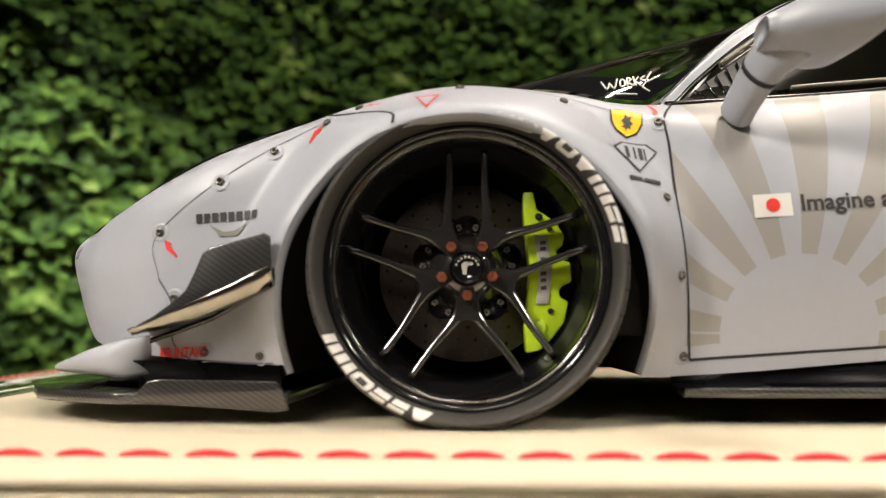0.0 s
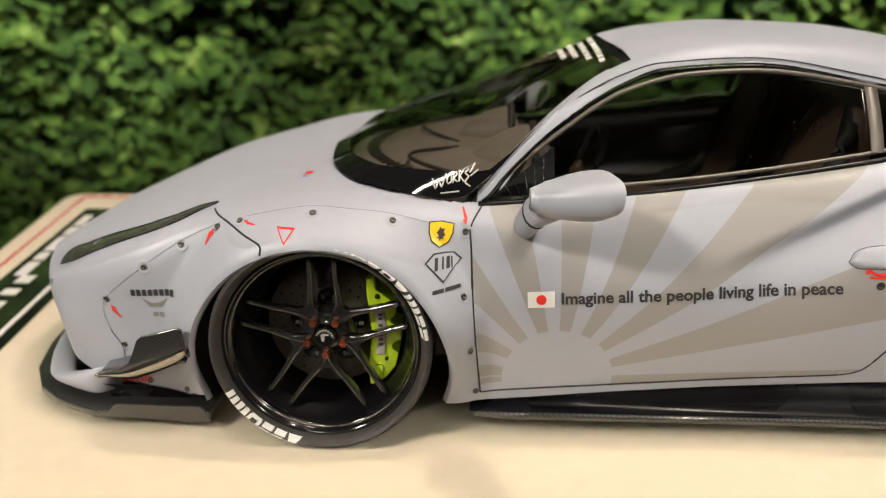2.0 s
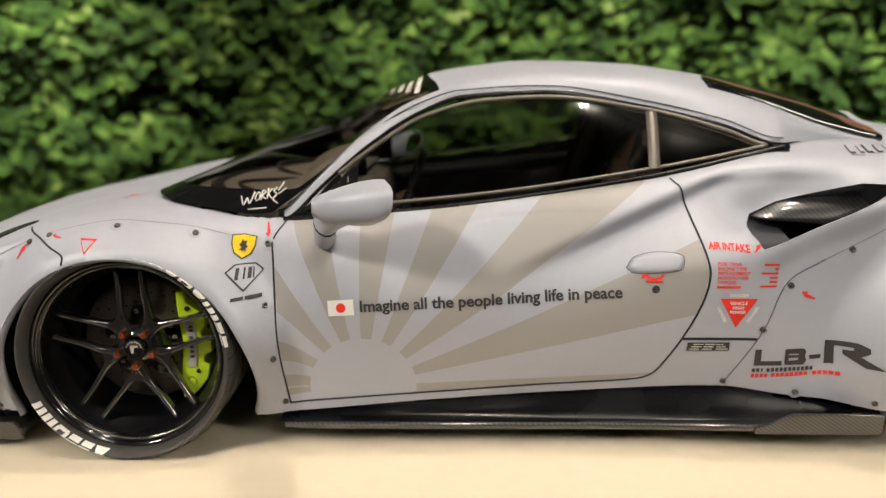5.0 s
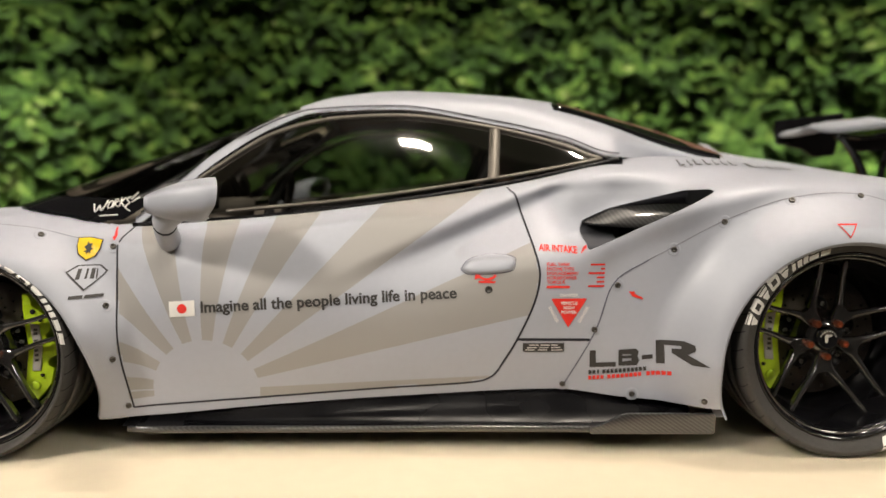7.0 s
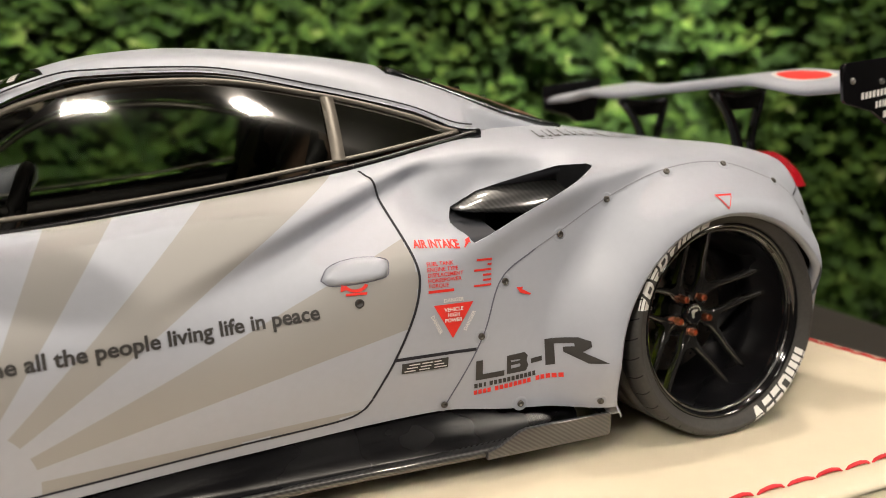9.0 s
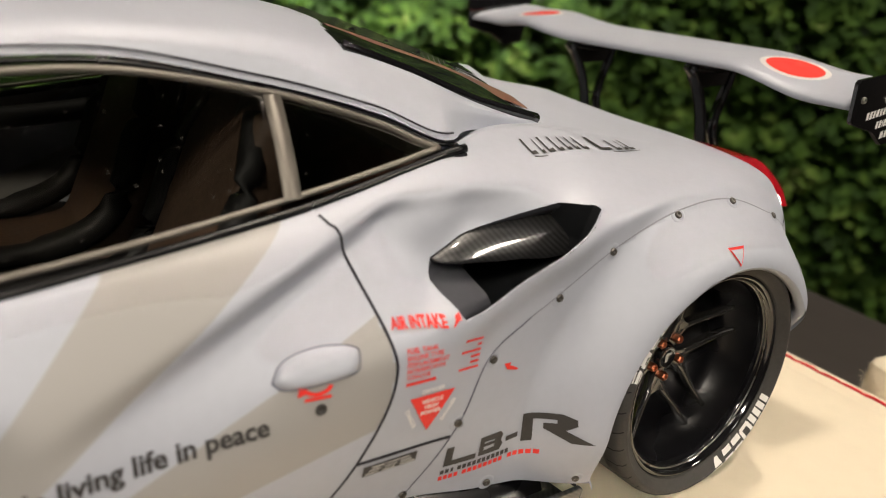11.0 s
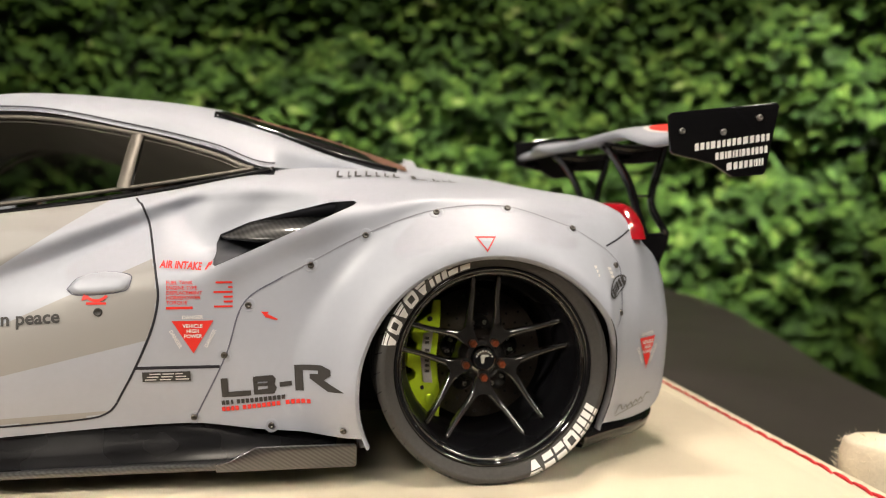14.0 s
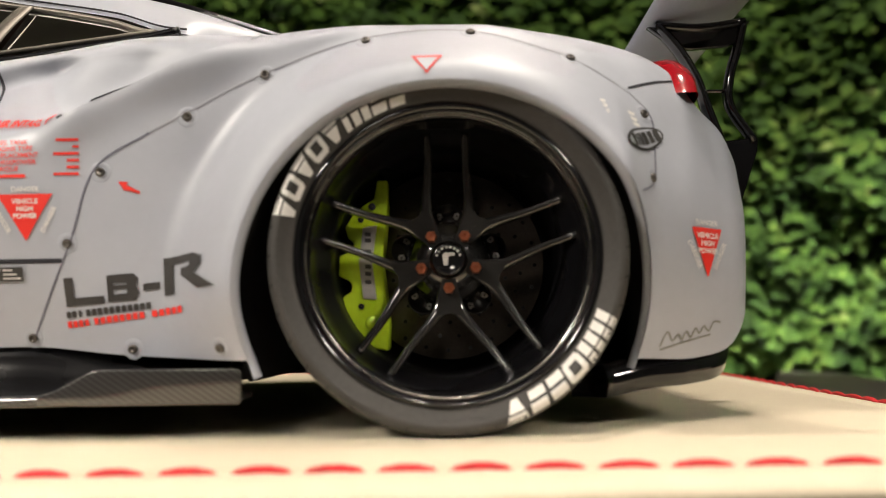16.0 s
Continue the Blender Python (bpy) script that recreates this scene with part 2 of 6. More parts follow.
# ---------------------------------------------------------------- helpers for building
YC = 0.92  # the car's middle plane; all sizes below are those of the full-size car, S makes them the model's


def mesh_part(name, verts, faces, mat, parent=None, label="", smooth=True):
    me = bpy.data.meshes.new(name)
    me.from_pydata([(v[0] * S, v[1] * S, v[2] * S) for v in verts], [], [tuple(f) for f in faces])
    me.materials.append(mat)
    me.polygons.foreach_set("use_smooth", [smooth] * len(me.polygons))
    me.update()
    ob = new(name, me)
    ob.parent = parent
    if label:
        ob["label"] = label
    return ob


def part(name, bm, mat, parent=None, label="", smooth=True):
    bmesh.ops.recalc_face_normals(bm, faces=bm.faces)
    bmesh.ops.scale(bm, vec=(S, S, S), verts=bm.verts)
    me = bpy.data.meshes.new(name)
    bm.to_mesh(me)
    bm.free()
    me.materials.append(mat)
    me.polygons.foreach_set("use_smooth", [smooth] * len(me.polygons))
    ob = new(name, me)
    ob.parent = parent
    if label:
        ob["label"] = label
    return ob


def flip(vs):
    """The mirror image on the far side of the car."""
    return [(v[0], 2 * YC - v[1], v[2]) for v in vs]


def pchip(xs, ys, q):
    xs, ys, q = np.asarray(xs, float), np.asarray(ys, float), np.asarray(q, float)
    h, dl = np.diff(xs), np.diff(ys) / np.diff(xs)
    d = np.zeros(len(xs))
    for i in range(1, len(xs) - 1):
        if dl[i - 1] * dl[i] > 0:
            w1, w2 = 2 * h[i] + h[i - 1], h[i] + 2 * h[i - 1]
            d[i] = (w1 + w2) / (w1 / dl[i - 1] + w2 / dl[i])
    d[0], d[-1] = dl[0], dl[-1]
    k = np.clip(np.searchsorted(xs, q) - 1, 0, len(xs) - 2)
    t = np.clip((q - xs[k]) / h[k], 0, 1)
    return (ys[k] * (1 + 2 * t) * (1 - t) ** 2 + h[k] * d[k] * t * (1 - t) ** 2 + ys[k + 1] * t * t * (3 - 2 * t) + h[k] * d[k + 1] * t * t * (t - 1))


def spline(pts, per=8):
    """A smooth curve through points (Catmull-Rom)."""
    p = np.asarray(pts, float)
    p = np.vstack([2 * p[0] - p[1], p, 2 * p[-1] - p[-2]])
    out = []
    for i in range(1, len(p) - 2):
        for t in np.linspace(0, 1, per, endpoint=False):
            a, b, c, e = p[i - 1], p[i], p[i + 1], p[i + 2]
            out.append(0.5 * (2 * b + (c - a) * t + (2 * a - 5 * b + 4 * c - e) * t * t + (3 * b - a - 3 * c + e) * t ** 3))
    return np.array(out + [p[-2]])


def step(a, b, x):
    t = np.clip((x - a) / (b - a), 0, 1)
    return t * t * (3 - 2 * t)


def grid_faces(nu, nv, closed_v=False):
    f = []
    for i in range(nu - 1):
        for j in range(nv if closed_v else nv - 1):
            k = (j + 1) % nv
            f.append((i * nv + j, i * nv + k, (i + 1) * nv + k, (i + 1) * nv + j))
    return f


def tube(path, radius, sides=8, flat=1.0, caps=True):
    """Verts and faces of a round bar along a path; radius may vary."""
    p = np.asarray(path, float)
    rad = np.broadcast_to(np.asarray(radius, float), (len(p),))
    wide = np.broadcast_to(np.asarray(flat, float), (len(p),))
    verts, tangent = [], np.gradient(p, axis=0)
    for q, t, r, fl in zip(p, tangent, rad, wide):
        t = Vector(t).normalized()
        a = t.cross(Vector((0, 0, 1)) if abs(t.z) < 0.9 else Vector((1, 0, 0))).normalized()
        b = t.cross(a)
        for k in range(sides):
            c, s = math.cos(2 * math.pi * k / sides), math.sin(2 * math.pi * k / sides)
            verts.append(tuple(Vector(q) + a * c * r + b * s * r * fl))
    faces = grid_faces(len(p), sides, True)
    if caps:
        faces += [tuple(range(sides))[::-1], tuple(range((len(p) - 1) * sides, len(p) * sides))]
    return verts, faces


def plate(outline, y0, y1, axis="y", bevel=0.004, lean=0.0):
    """A flat plate: an outline in two axes, extruded along the third, with softened edges."""
    bm = bmesh.new()
    put = {"y": lambda a, b, h: (a, h, b), "z": lambda a, b, h: (a, b, h), "x": lambda a, b, h: (h, a, b)}[axis]
    lo = [bm.verts.new(put(a, b, y0)) for a, b in outline]
    hi = [bm.verts.new(put(a, b, y1)) for a, b in outline]
    k = len(outline)
    bm.faces.new(lo)
    bm.faces.new(hi[::-1])
    for i in range(k):
        bm.faces.new((lo[i], lo[(i + 1) % k], hi[(i + 1) % k], hi[i]))
    bmesh.ops.recalc_face_normals(bm, faces=bm.faces)
    if bevel:
        bmesh.ops.bevel(bm, geom=bm.edges[:], offset=bevel, segments=2, affect="EDGES", profile=0.6)
    if lean:  # the foot set in under the top
        high = max(v.co.z for v in bm.verts)
        for v in bm.verts:
            v.co.y += (high - v.co.z) * lean
    return bm


def join_lists(parts):
    verts, faces = [], []
    for v, f in parts:
        k = len(verts)
        verts += [tuple(x) for x in v]
        faces += [tuple(i + k for i in g) for g in f]
    return verts, faces


def empty(name, label, category):
    return tagged(new(name), label, category)


# ---------------------------------------------------------------- display base and surroundings


def build_base():
    base = empty("display_base", "cream leather display base with red edge stitching", "display base")
    left, right = (lambda y: -1.80 - 0.18 * y), (lambda y: 3.775 + 0.05 * y)
    y0, y1 = -0.51, 2.98
    # rounded-rectangle rings stacked into a padded slab
    def ring(inset, z):
        pts, r = [], 0.10
        cs = [(left(y0) + inset, y0 + inset * 0.64), (right(y0) - inset, y0 + inset * 0.64), (right(y1) - inset, y1 - inset), (left(y1) + inset, y1 - inset)]
        for i, c in enumerate(cs):
            cx, cy = c[0] + (r if i in (0, 3) else -r), c[1] + (r if i in (0, 1) else -r)
            for k in range(7):
                a = math.radians((180, 270, 0, 90)[i] + 15 * k)
                pts.append((cx + r * math.cos(a), cy + r * math.sin(a), z))
        return pts
    rings = [ring(0.03, -0.40), ring(0.0, -0.36), ring(0.0, -0.075), ring(0.006, -0.058), ring(0.020, -0.048), ring(0.060, -0.043), ring(0.020, -0.037), ring(0.006, -0.030), ring(0.012, -0.020), ring(0.035, -0.009),
             ring(0.07, -0.003), ring(0.125, -0.002), ring(0.14, -0.009), ring(0.155, -0.002), ring(0.22, 0.0)]
    n = len(rings[0])
    verts = [p for r in rings for p in r]
    faces = grid_faces(len(rings), n, True) + [tuple(range((len(rings) - 1) * n, len(rings) * n))]
    mesh_part("leather_top", verts, faces, M_LEATHER, base)
    # stitches, one mesh shared by all
    bar, bf = tube([(-0.046, 0.003, -0.008), (-0.034, 0.002, -0.001), (-0.012, 0, 0.0025), (0.012, 0, 0.0025), (0.034, -0.002, -0.001), (0.046, -0.003, -0.008)], [0.0025, 0.0045, 0.0055, 0.0055, 0.0045, 0.0025], 8)
    shared = mesh_part("stitch", bar, bf, M_THREAD, base)
    rng = random.Random(4)
    lines = [((left(-0.42) + 0.14, -0.42), (right(-0.42) - 0.09, -0.42)), ((right(-0.42) - 0.09, -0.42), (right(2.84) - 0.09, 2.84)),
             ((right(2.84) - 0.09, 2.84), (left(2.84) + 0.14, 2.84)), ((left(2.84) + 0.14, 2.84), (left(-0.42) + 0.14, -0.42))]
    first = True
    for a, b in lines:
        length = math.dist(a, b)
        count, turn = round(length / (0.1035 if a[1] == b[1] else 0.090)), math.degrees(math.atan2(b[1] - a[1], b[0] - a[0]))
        for k in range(count):
            t = (k + 0.5) / count
            ob = shared if first else new("stitch", shared.data)
            first = False
            ob.parent = base
            ob.matrix_basis = pose((a[0] + (b[0] - a[0]) * t) * S, (a[1] + (b[1] - a[1]) * t + rng.uniform(-0.003, 0.003)) * S, 0.0, 0, 0, turn + rng.uniform(-5, 5)) @ Matrix.Diagonal((1 if a[1] == b[1] else 1.3, 1, 1, 1))
    # dark name strip let into the end of the base
    inner, outer = (lambda y: -1.285 - 0.143 * y), (lambda y: -1.60 - 0.16 * y)
    q = [(inner(-0.2), -0.2, 0.006), (inner(2.52), 2.52, 0.006), (outer(2.52), 2.52, 0.006), (outer(-0.2), -0.2, 0.006)]
    strip = mesh_part("name_strip", q + [(v[0], v[1], -0.01) for v in q], [(0, 1, 2, 3), (4, 5, 1, 0), (5, 6, 2, 1), (6, 7, 3, 2), (7, 4, 0, 3)], M_GLOSS, base, "black name strip with pale unreadable print", smooth=False)
    def bar_on(name, y, x0, x1, h):
        e = [(x0(y), y, 0.008), (x0(y + h), y + h, 0.008), (x1(y + h), y + h, 0.008), (x1(y), y, 0.008)]
        mesh_part(name, e, [(0, 1, 2, 3)], M_PALE, strip, smooth=False)
    bar_on("print_line", -0.1, lambda y: inner(y) - 0.05, lambda y: inner(y) - 0.075, 2.5)
    y = 0.1
    for h in (0.13, 0.10, 0.12, 0.05, 0.13, 0.12, 0.10, 0.13):
        bar_on("print_bar", y, lambda v: inner(v) - 0.18, lambda v: inner(v) - 0.255, h * .8)
        y += h + 0.05
    y = 1.3
    for h in (0.2, 0.12, 0.25, 0.15, 0.22):
        bar_on("print_bar", y, lambda v: outer(v) + 0.10, lambda v: outer(v) + 0.04, h)
        y += h + 0.03
    return base


def build_surroundings():
    # dark table top that runs on beyond one end of the base
    plan = [(-1.7, -1.4), (5.2, -1.4), (5.45, 0.0), (5.65, 1.6), (6.06, 3.1), (6.61, 4.6), (7.2, 6.45), (7.6, 8.0), (7.8, 9.6), (7.2, 9.9), (4.2, 2.75), (-1.9, 2.7)]
    table = part("table_top", plate(plan, -0.78, -0.405, "z", 0.05), M_TABLE, smooth=False)
    tagged(table, "dark brown table top under the base", "table")
    # leg of the table, down to the floor
    leg, lf = tube([(1.2, 2.0, -13.0), (1.2, 2.0, -12.6), (1.2, 2.0, -12.0), (1.2, 2.0, -0.75)], [3.0, 2.8, 0.8, 0.8], 32)
    mesh_part("table_leg", leg, lf, M_TABLE, table)
    # room
    x0, x1, ya, yb, z0, z1 = -22, 30, -30, 16, -13, 19
    def slab(name, a, b, label, mat=M_WALL):
        bm = bmesh.new()
        bmesh.ops.create_cube(bm, size=1, matrix=Matrix.LocRotScale(((a[0] + b[0]) / 2, (a[1] + b[1]) / 2, (a[2] + b[2]) / 2), None, (b[0] - a[0], b[1] - a[1], b[2] - a[2])))
        tagged(part(name, bm, mat, smooth=False), label, kind="structure")
    slab("floor", (x0, ya, z0 - 1), (x1, yb, z0), "plain dim floor", M_TABLE)
    slab("ceiling", (x0, ya, z1), (x1, yb, z1 + 1), "plain pale ceiling")
    slab("wall_west", (x0 - 1, ya, z0), (x0, yb, z1), "plain dim wall")
    slab("wall_east", (x1, ya, z0), (x1 + 1, yb, z1), "plain dim wall")
    slab("wall_south", (x0, ya - 1, z0), (x1, ya, z1), "plain dim wall")
    slab("wall_north", (x0, yb, z0), (x1, yb + 1, z1), "plain dim wall")
    # hedge of leaves on a dark backing, bent round the far side of the table
    rng = np.random.RandomState(7)
    cx, cy, R = 1.2, -1.0, 13.5
    def at(a, r, z):
        return (cx + r * math.sin(a), cy + r * math.cos(a), z)
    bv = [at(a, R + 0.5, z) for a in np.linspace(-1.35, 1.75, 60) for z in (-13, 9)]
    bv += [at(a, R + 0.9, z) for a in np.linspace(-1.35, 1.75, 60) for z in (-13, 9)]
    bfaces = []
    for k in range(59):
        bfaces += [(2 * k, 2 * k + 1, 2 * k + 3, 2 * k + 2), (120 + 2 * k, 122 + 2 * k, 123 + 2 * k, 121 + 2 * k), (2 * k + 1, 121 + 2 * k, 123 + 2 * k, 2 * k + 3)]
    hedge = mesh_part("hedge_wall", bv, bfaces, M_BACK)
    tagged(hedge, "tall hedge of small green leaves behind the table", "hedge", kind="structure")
    count = 42000
    a = rng.uniform(-1.15, 1.45, count)
    z = rng.uniform(-6.0, 7.0, count)
    lump = np.array([noise.noise(Vector((aa * 11, zz * 0.85, 3.0))) + 0.5 * noise.noise(Vector((aa * 26, zz * 2.0, 9.0))) for aa, zz in zip(a, z)])
    r = R + 0.35 - rng.uniform(0, 0.45, count) - 0.45 * lump
    size = rng.uniform(0.10, 0.21, count)
    verts, faces = [], []
    for k in range(count):
        c = Vector(at(a[k], r[k], z[k]))
        nrm = Vector((-math.sin(a[k]) + rng.normal(0, 0.3), -math.cos(a[k]) + rng.normal(0, 0.3), 0.6 + rng.normal(0, 0.35))).normalized()
        t = nrm.cross(Vector((rng.normal(), rng.normal(), rng.normal()))).normalized()
        b = nrm.cross(t)
        s, w = size[k], size[k] * rng.uniform(0.5, 0.75)
        i = len(verts)
        verts += [tuple(c - t * s), tuple(c - t * s * 0.1 + b * w * 0.9), tuple(c + t * s), tuple(c - t * s * 0.1 - b * w * 0.9), tuple(c - nrm * s * 0.15)]
        faces += [(i, i + 1, i + 4), (i + 1, i + 2, i + 4), (i + 2, i + 3, i + 4), (i + 3, i, i + 4)]
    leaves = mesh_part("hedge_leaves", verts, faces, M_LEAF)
    tagged(leaves, "dense small green leaves with pale ones among them", "leaves", kind="stuff")


def build_pad():
    """A stubby fluffy pad that leans on the end of the base."""
    rng = random.Random(11)
    pad = empty("felt_pad", "pale cream fluffy felt pad against the end of the base", "felt pad")
    path = spline([(PAD[0], PAD[1], -.30), (PAD[0], PAD[1], -.12), (PAD[0] + .004, PAD[1], .0), (PAD[0] + .010, PAD[1], .055), (PAD[0] + .012, PAD[1], .085)], 5)
    rad = np.interp(np.linspace(0, 1, len(path)), [0, .5, .75, .88, .96, 1], [.115, .115, .108, .085, .05, .012])
    v, f = tube(path, rad, 20)
    v = [tuple(np.array(p) + [rng.uniform(-.003, .003) for _ in range(3)]) for p in v]
    mesh_part("pad_core", v, f, M_FELT, pad)
    hairs = []
    for _ in range(150):
        a, h = rng.uniform(0, 6.28), rng.uniform(-.05, .08)
        r = np.interp(h, [-.05, 0, .05, .085], [.112, .106, .085, .03])
        p = Vector((PAD[0] + r * math.cos(a), PAD[1] + r * math.sin(a), h))
        d = Vector((math.cos(a), math.sin(a), rng.uniform(.1, 1.2))).normalized() * rng.uniform(.012, .035)
        bend = Vector((rng.uniform(-.012, .012), rng.uniform(-.012, .012), rng.uniform(-.006, .012)))
        hairs.append(tube([p, p + d * .5 + bend * .3, p + d + bend], [.0010, .0008, .0005], 4))
    v, f = join_lists(hairs)
    tagged(mesh_part("pad_fibres", v, f, M_FELT, pad), kind="stuff")


build_base()
build_surroundings()
build_pad()

# ---------------------------------------------------------------- the model car: body surface
from mathutils.bvhtree import BVHTree

# long lines of the body from the sill (0) to the middle of bonnet and deck (7): x, y, z
LINES = [
    [(-1.09, .60, .385), (-1.06, .50, .36), (-1.0, .33, .325), (-.93, .22, .25), (-.84, .12, .165), (-.7, .05, .14), (-.55, .02, .128), (-.41, .0, .122), (0, .03, .11), (.38, .02, .098), (.45, .03, .10), (.9, .045, .133), (1.27, .055, .155), (1.78, .05, .178), (2.0, .02, .158), (2.23, -.0, .146), (2.65, .0, .14), (3.03, .045, .132), (3.12, .09, .128), (3.21, .14, .14), (3.285, .19, .22), (3.31, .30, .38)],
    [(-1.09, .56, .39), (-1.06, .47, .37), (-1.0, .31, .345), (-.93, .2, .30), (-.84, .1, .25), (-.7, .045, .25), (-.55, .02, .26), (-.41, .0, .26), (0, .0, .26), (.38, .0, .27), (.45, .0, .28), (.9, .0, .30), (1.27, .0, .31), (1.6, .0, .34), (1.8, .0, .34), (2.0, -.002, .3), (2.23, .0, .28), (2.65, .0, .28), (3.03, .02, .28), (3.12, .05, .27), (3.21, .1, .28), (3.285, .17, .31), (3.31, .29, .40)],
    [(-1.09, .53, .395), (-1.06, .44, .38), (-1.0, .30, .37), (-.93, .19, .35), (-.84, .1, .345), (-.7, .045, .37), (-.55, .022, .41), (-.41, .015, .44), (0, .0, .46), (.2, .0, .46), (.4, -.012, .46), (.62, -.017, .447), (.9, -.02, .46), (1.27, -.022, .48), (1.56, -.021, .506), (1.72, -.025, .527), (1.95, -.02, .50), (2.2, -.005, .5), (2.65, .0, .52), (3.0, -.005, .48), (3.12, .03, .45), (3.21, .09, .43), (3.285, .16, .42), (3.31, .285, .415)],
    [(-1.09, .52, .402), (-1.06, .43, .395), (-1.0, .31, .395), (-.93, .215, .40), (-.84, .14, .44), (-.7, .06, .48), (-.55, .028, .525), (-.41, .035, .59), (-.2, .0, .655), (0, .0, .685), (.2, .005, .67), (.4, .022, .63), (.62, .022, .61), (.9, .02, .6), (1.27, .008, .60), (1.56, -.01, .6), (1.72, -.01, .62), (1.95, -.01, .64), (2.13, -.015, .65), (2.28, -.012, .715), (2.49, -.005, .76), (2.7, .0, .77), (2.9, .0, .72), (3.04, .02, .64), (3.12, .06, .6), (3.21, .12, .56), (3.285, .18, .50), (3.31, .29, .43)],
    [(-1.09, .53, .41), (-1.06, .45, .41), (-1.0, .34, .42), (-.93, .27, .435), (-.84, .20, 0.468), (-.7, .12, 0.532), (-.55, .09, 0.596), (-.41, .10, 0.650), (-.2, .10, 0.713), (0, .12, 0.740), (.2, .12, 0.729), (.4, .085, .69), (.62, .08, .685), (.9, .085, .70), (1.27, .09, .735), (1.56, .085, .75), (1.72, .09, .77), (1.95, .07, .79), (2.13, .03, .79), (2.28, .03, .81), (2.49, .045, .835), (2.7, .055, .835), (2.9, .06, .80), (3.05, .08, .75), (3.13, .11, .70), (3.21, .16, .64), (3.285, .21, .57), (3.31, .30, .45)],
    [(-1.09, .56, .42), (-1.06, .49, .43), (-1.0, .42, .45), (-.93, .38, .48), (-.84, .35, 0.518), (-.7, .33, 0.588), (-.55, .32, 0.642), (-.41, .32, 0.684), (-.2, .32, 0.730), (0, .33, 0.750), (.2, .31, 0.748), (.4, .17, .712), (.44, .125, .702), (.62, .11, .71), (.9, .125, .73), (1.27, .15, .772), (1.56, .18, .815), (1.72, .2, .845), (1.95, .23, .893), (2.13, .29, .915), (2.28, .315, .917), (2.49, .31, .892), (2.7, .25, .868), (2.9, .17, .84), (3.05, .18, .81), (3.13, .2, .78), (3.21, .24, .70), (3.285, .28, .60), (3.31, .34, .46)],
    [(-1.09, .70, .428), (-1.0, .62, .472), (-.84, .58, 0.546), (-.55, .58, 0.664), (-.2, .6, 0.716), (0, .6, 0.726), (.2, .5, 0.738), (.44, .25, .70), (.62, .22, .70), (1.27, .3, .75), (1.95, .34, .86), (2.28, .47, .912), (2.49, .46, .905), (2.7, .43, .88), (2.9, .42, .86), (3.05, .45, .84), (3.13, .45, .80), (3.21, .48, .72), (3.31, .55, .47)],
    [(-1.09, YC, .43), (-1.0, YC, .485), (-.84, YC, 0.560), (-.55, YC, 0.670), (-.2, YC, 0.710), (0, YC, 0.726), (.2, YC, 0.745), (.44, YC, .72), (1.95, YC, .85), (2.28, YC, .955), (2.49, YC, .965), (2.7, YC, .935), (2.9, YC, .905), (3.05, YC, .85), (3.13, YC, .82), (3.21, YC, .74), (3.31, YC, .48)],
]
ARCHES = [(-0.015, 0.23, 0.385, 0.392, 0.112, 0.34), (2.640, 0.27, 0.395, 0.389, 0.125, 0.45)]  # x, z, radii, bulge, its reach
PER = 12


def arch_r(a, x, z):
    return np.sqrt(((x - a[0]) / a[2]) ** 2 + ((z - a[1]) / a[3]) ** 2)


INTAKE = [(1.868, .712), (1.858, .685), (1.862, .625), (2.262, .804), (2.255, .812), (2.19, .808), (2.13, .794), (2.05, .774), (1.95, .748)]  # outline of the side intake


def outside(poly, x, z):
    """Distance outside a convex outline (negative within)."""
    best = None
    for (ax, az), (bx, bz) in zip(poly, poly[1:] + poly[:1]):
        length = math.hypot(bx - ax, bz - az)
        d = ((bz - az) * (x - ax) - (bx - ax) * (z - az)) / length
        best = d if best is None else np.maximum(best, d)
    return best


def hollow(x, z):
    """How far the skin lies in: a crease climbs the door, and the panel under the intake stands proud."""
    ridge = (z - .623) * .92 - (x - 1.837) * .39
    proud = 0.034 * np.exp(-(np.minimum(ridge, 0) / 0.055) ** 2) * (1 - step(0.014, 0.032, ridge)) * step(1.80, 1.93, x) * (1 - step(2.16, 2.30, x))
    under = 0.515 + 0.41 * (x - 0.98) - z  # how far below the crease that climbs the door to the intake
    scallop = 0.054 * step(-0.008, 0.060, under) * np.exp(-(np.maximum(under - 0.055, 0) / 0.13) ** 2) * step(1.0, 1.5, x) * (1 - step(1.74, 1.86, x))
    # the flank sinks towards the intake, behind the proud panel
    near = step(1.70, 1.87, x)
    behind = step(1.85, 2.0, x)
    dish = 0.09 * (1 - step(.69 + .07 * behind, .90 - .01 * behind, z)) * near * step(.004, .030 + .12 * (1 - near), ridge) * (1 - .5 * step(2.08, 2.24, x)) * (1 - step(2.20, 2.34, x))
    return scallop - proud + dish


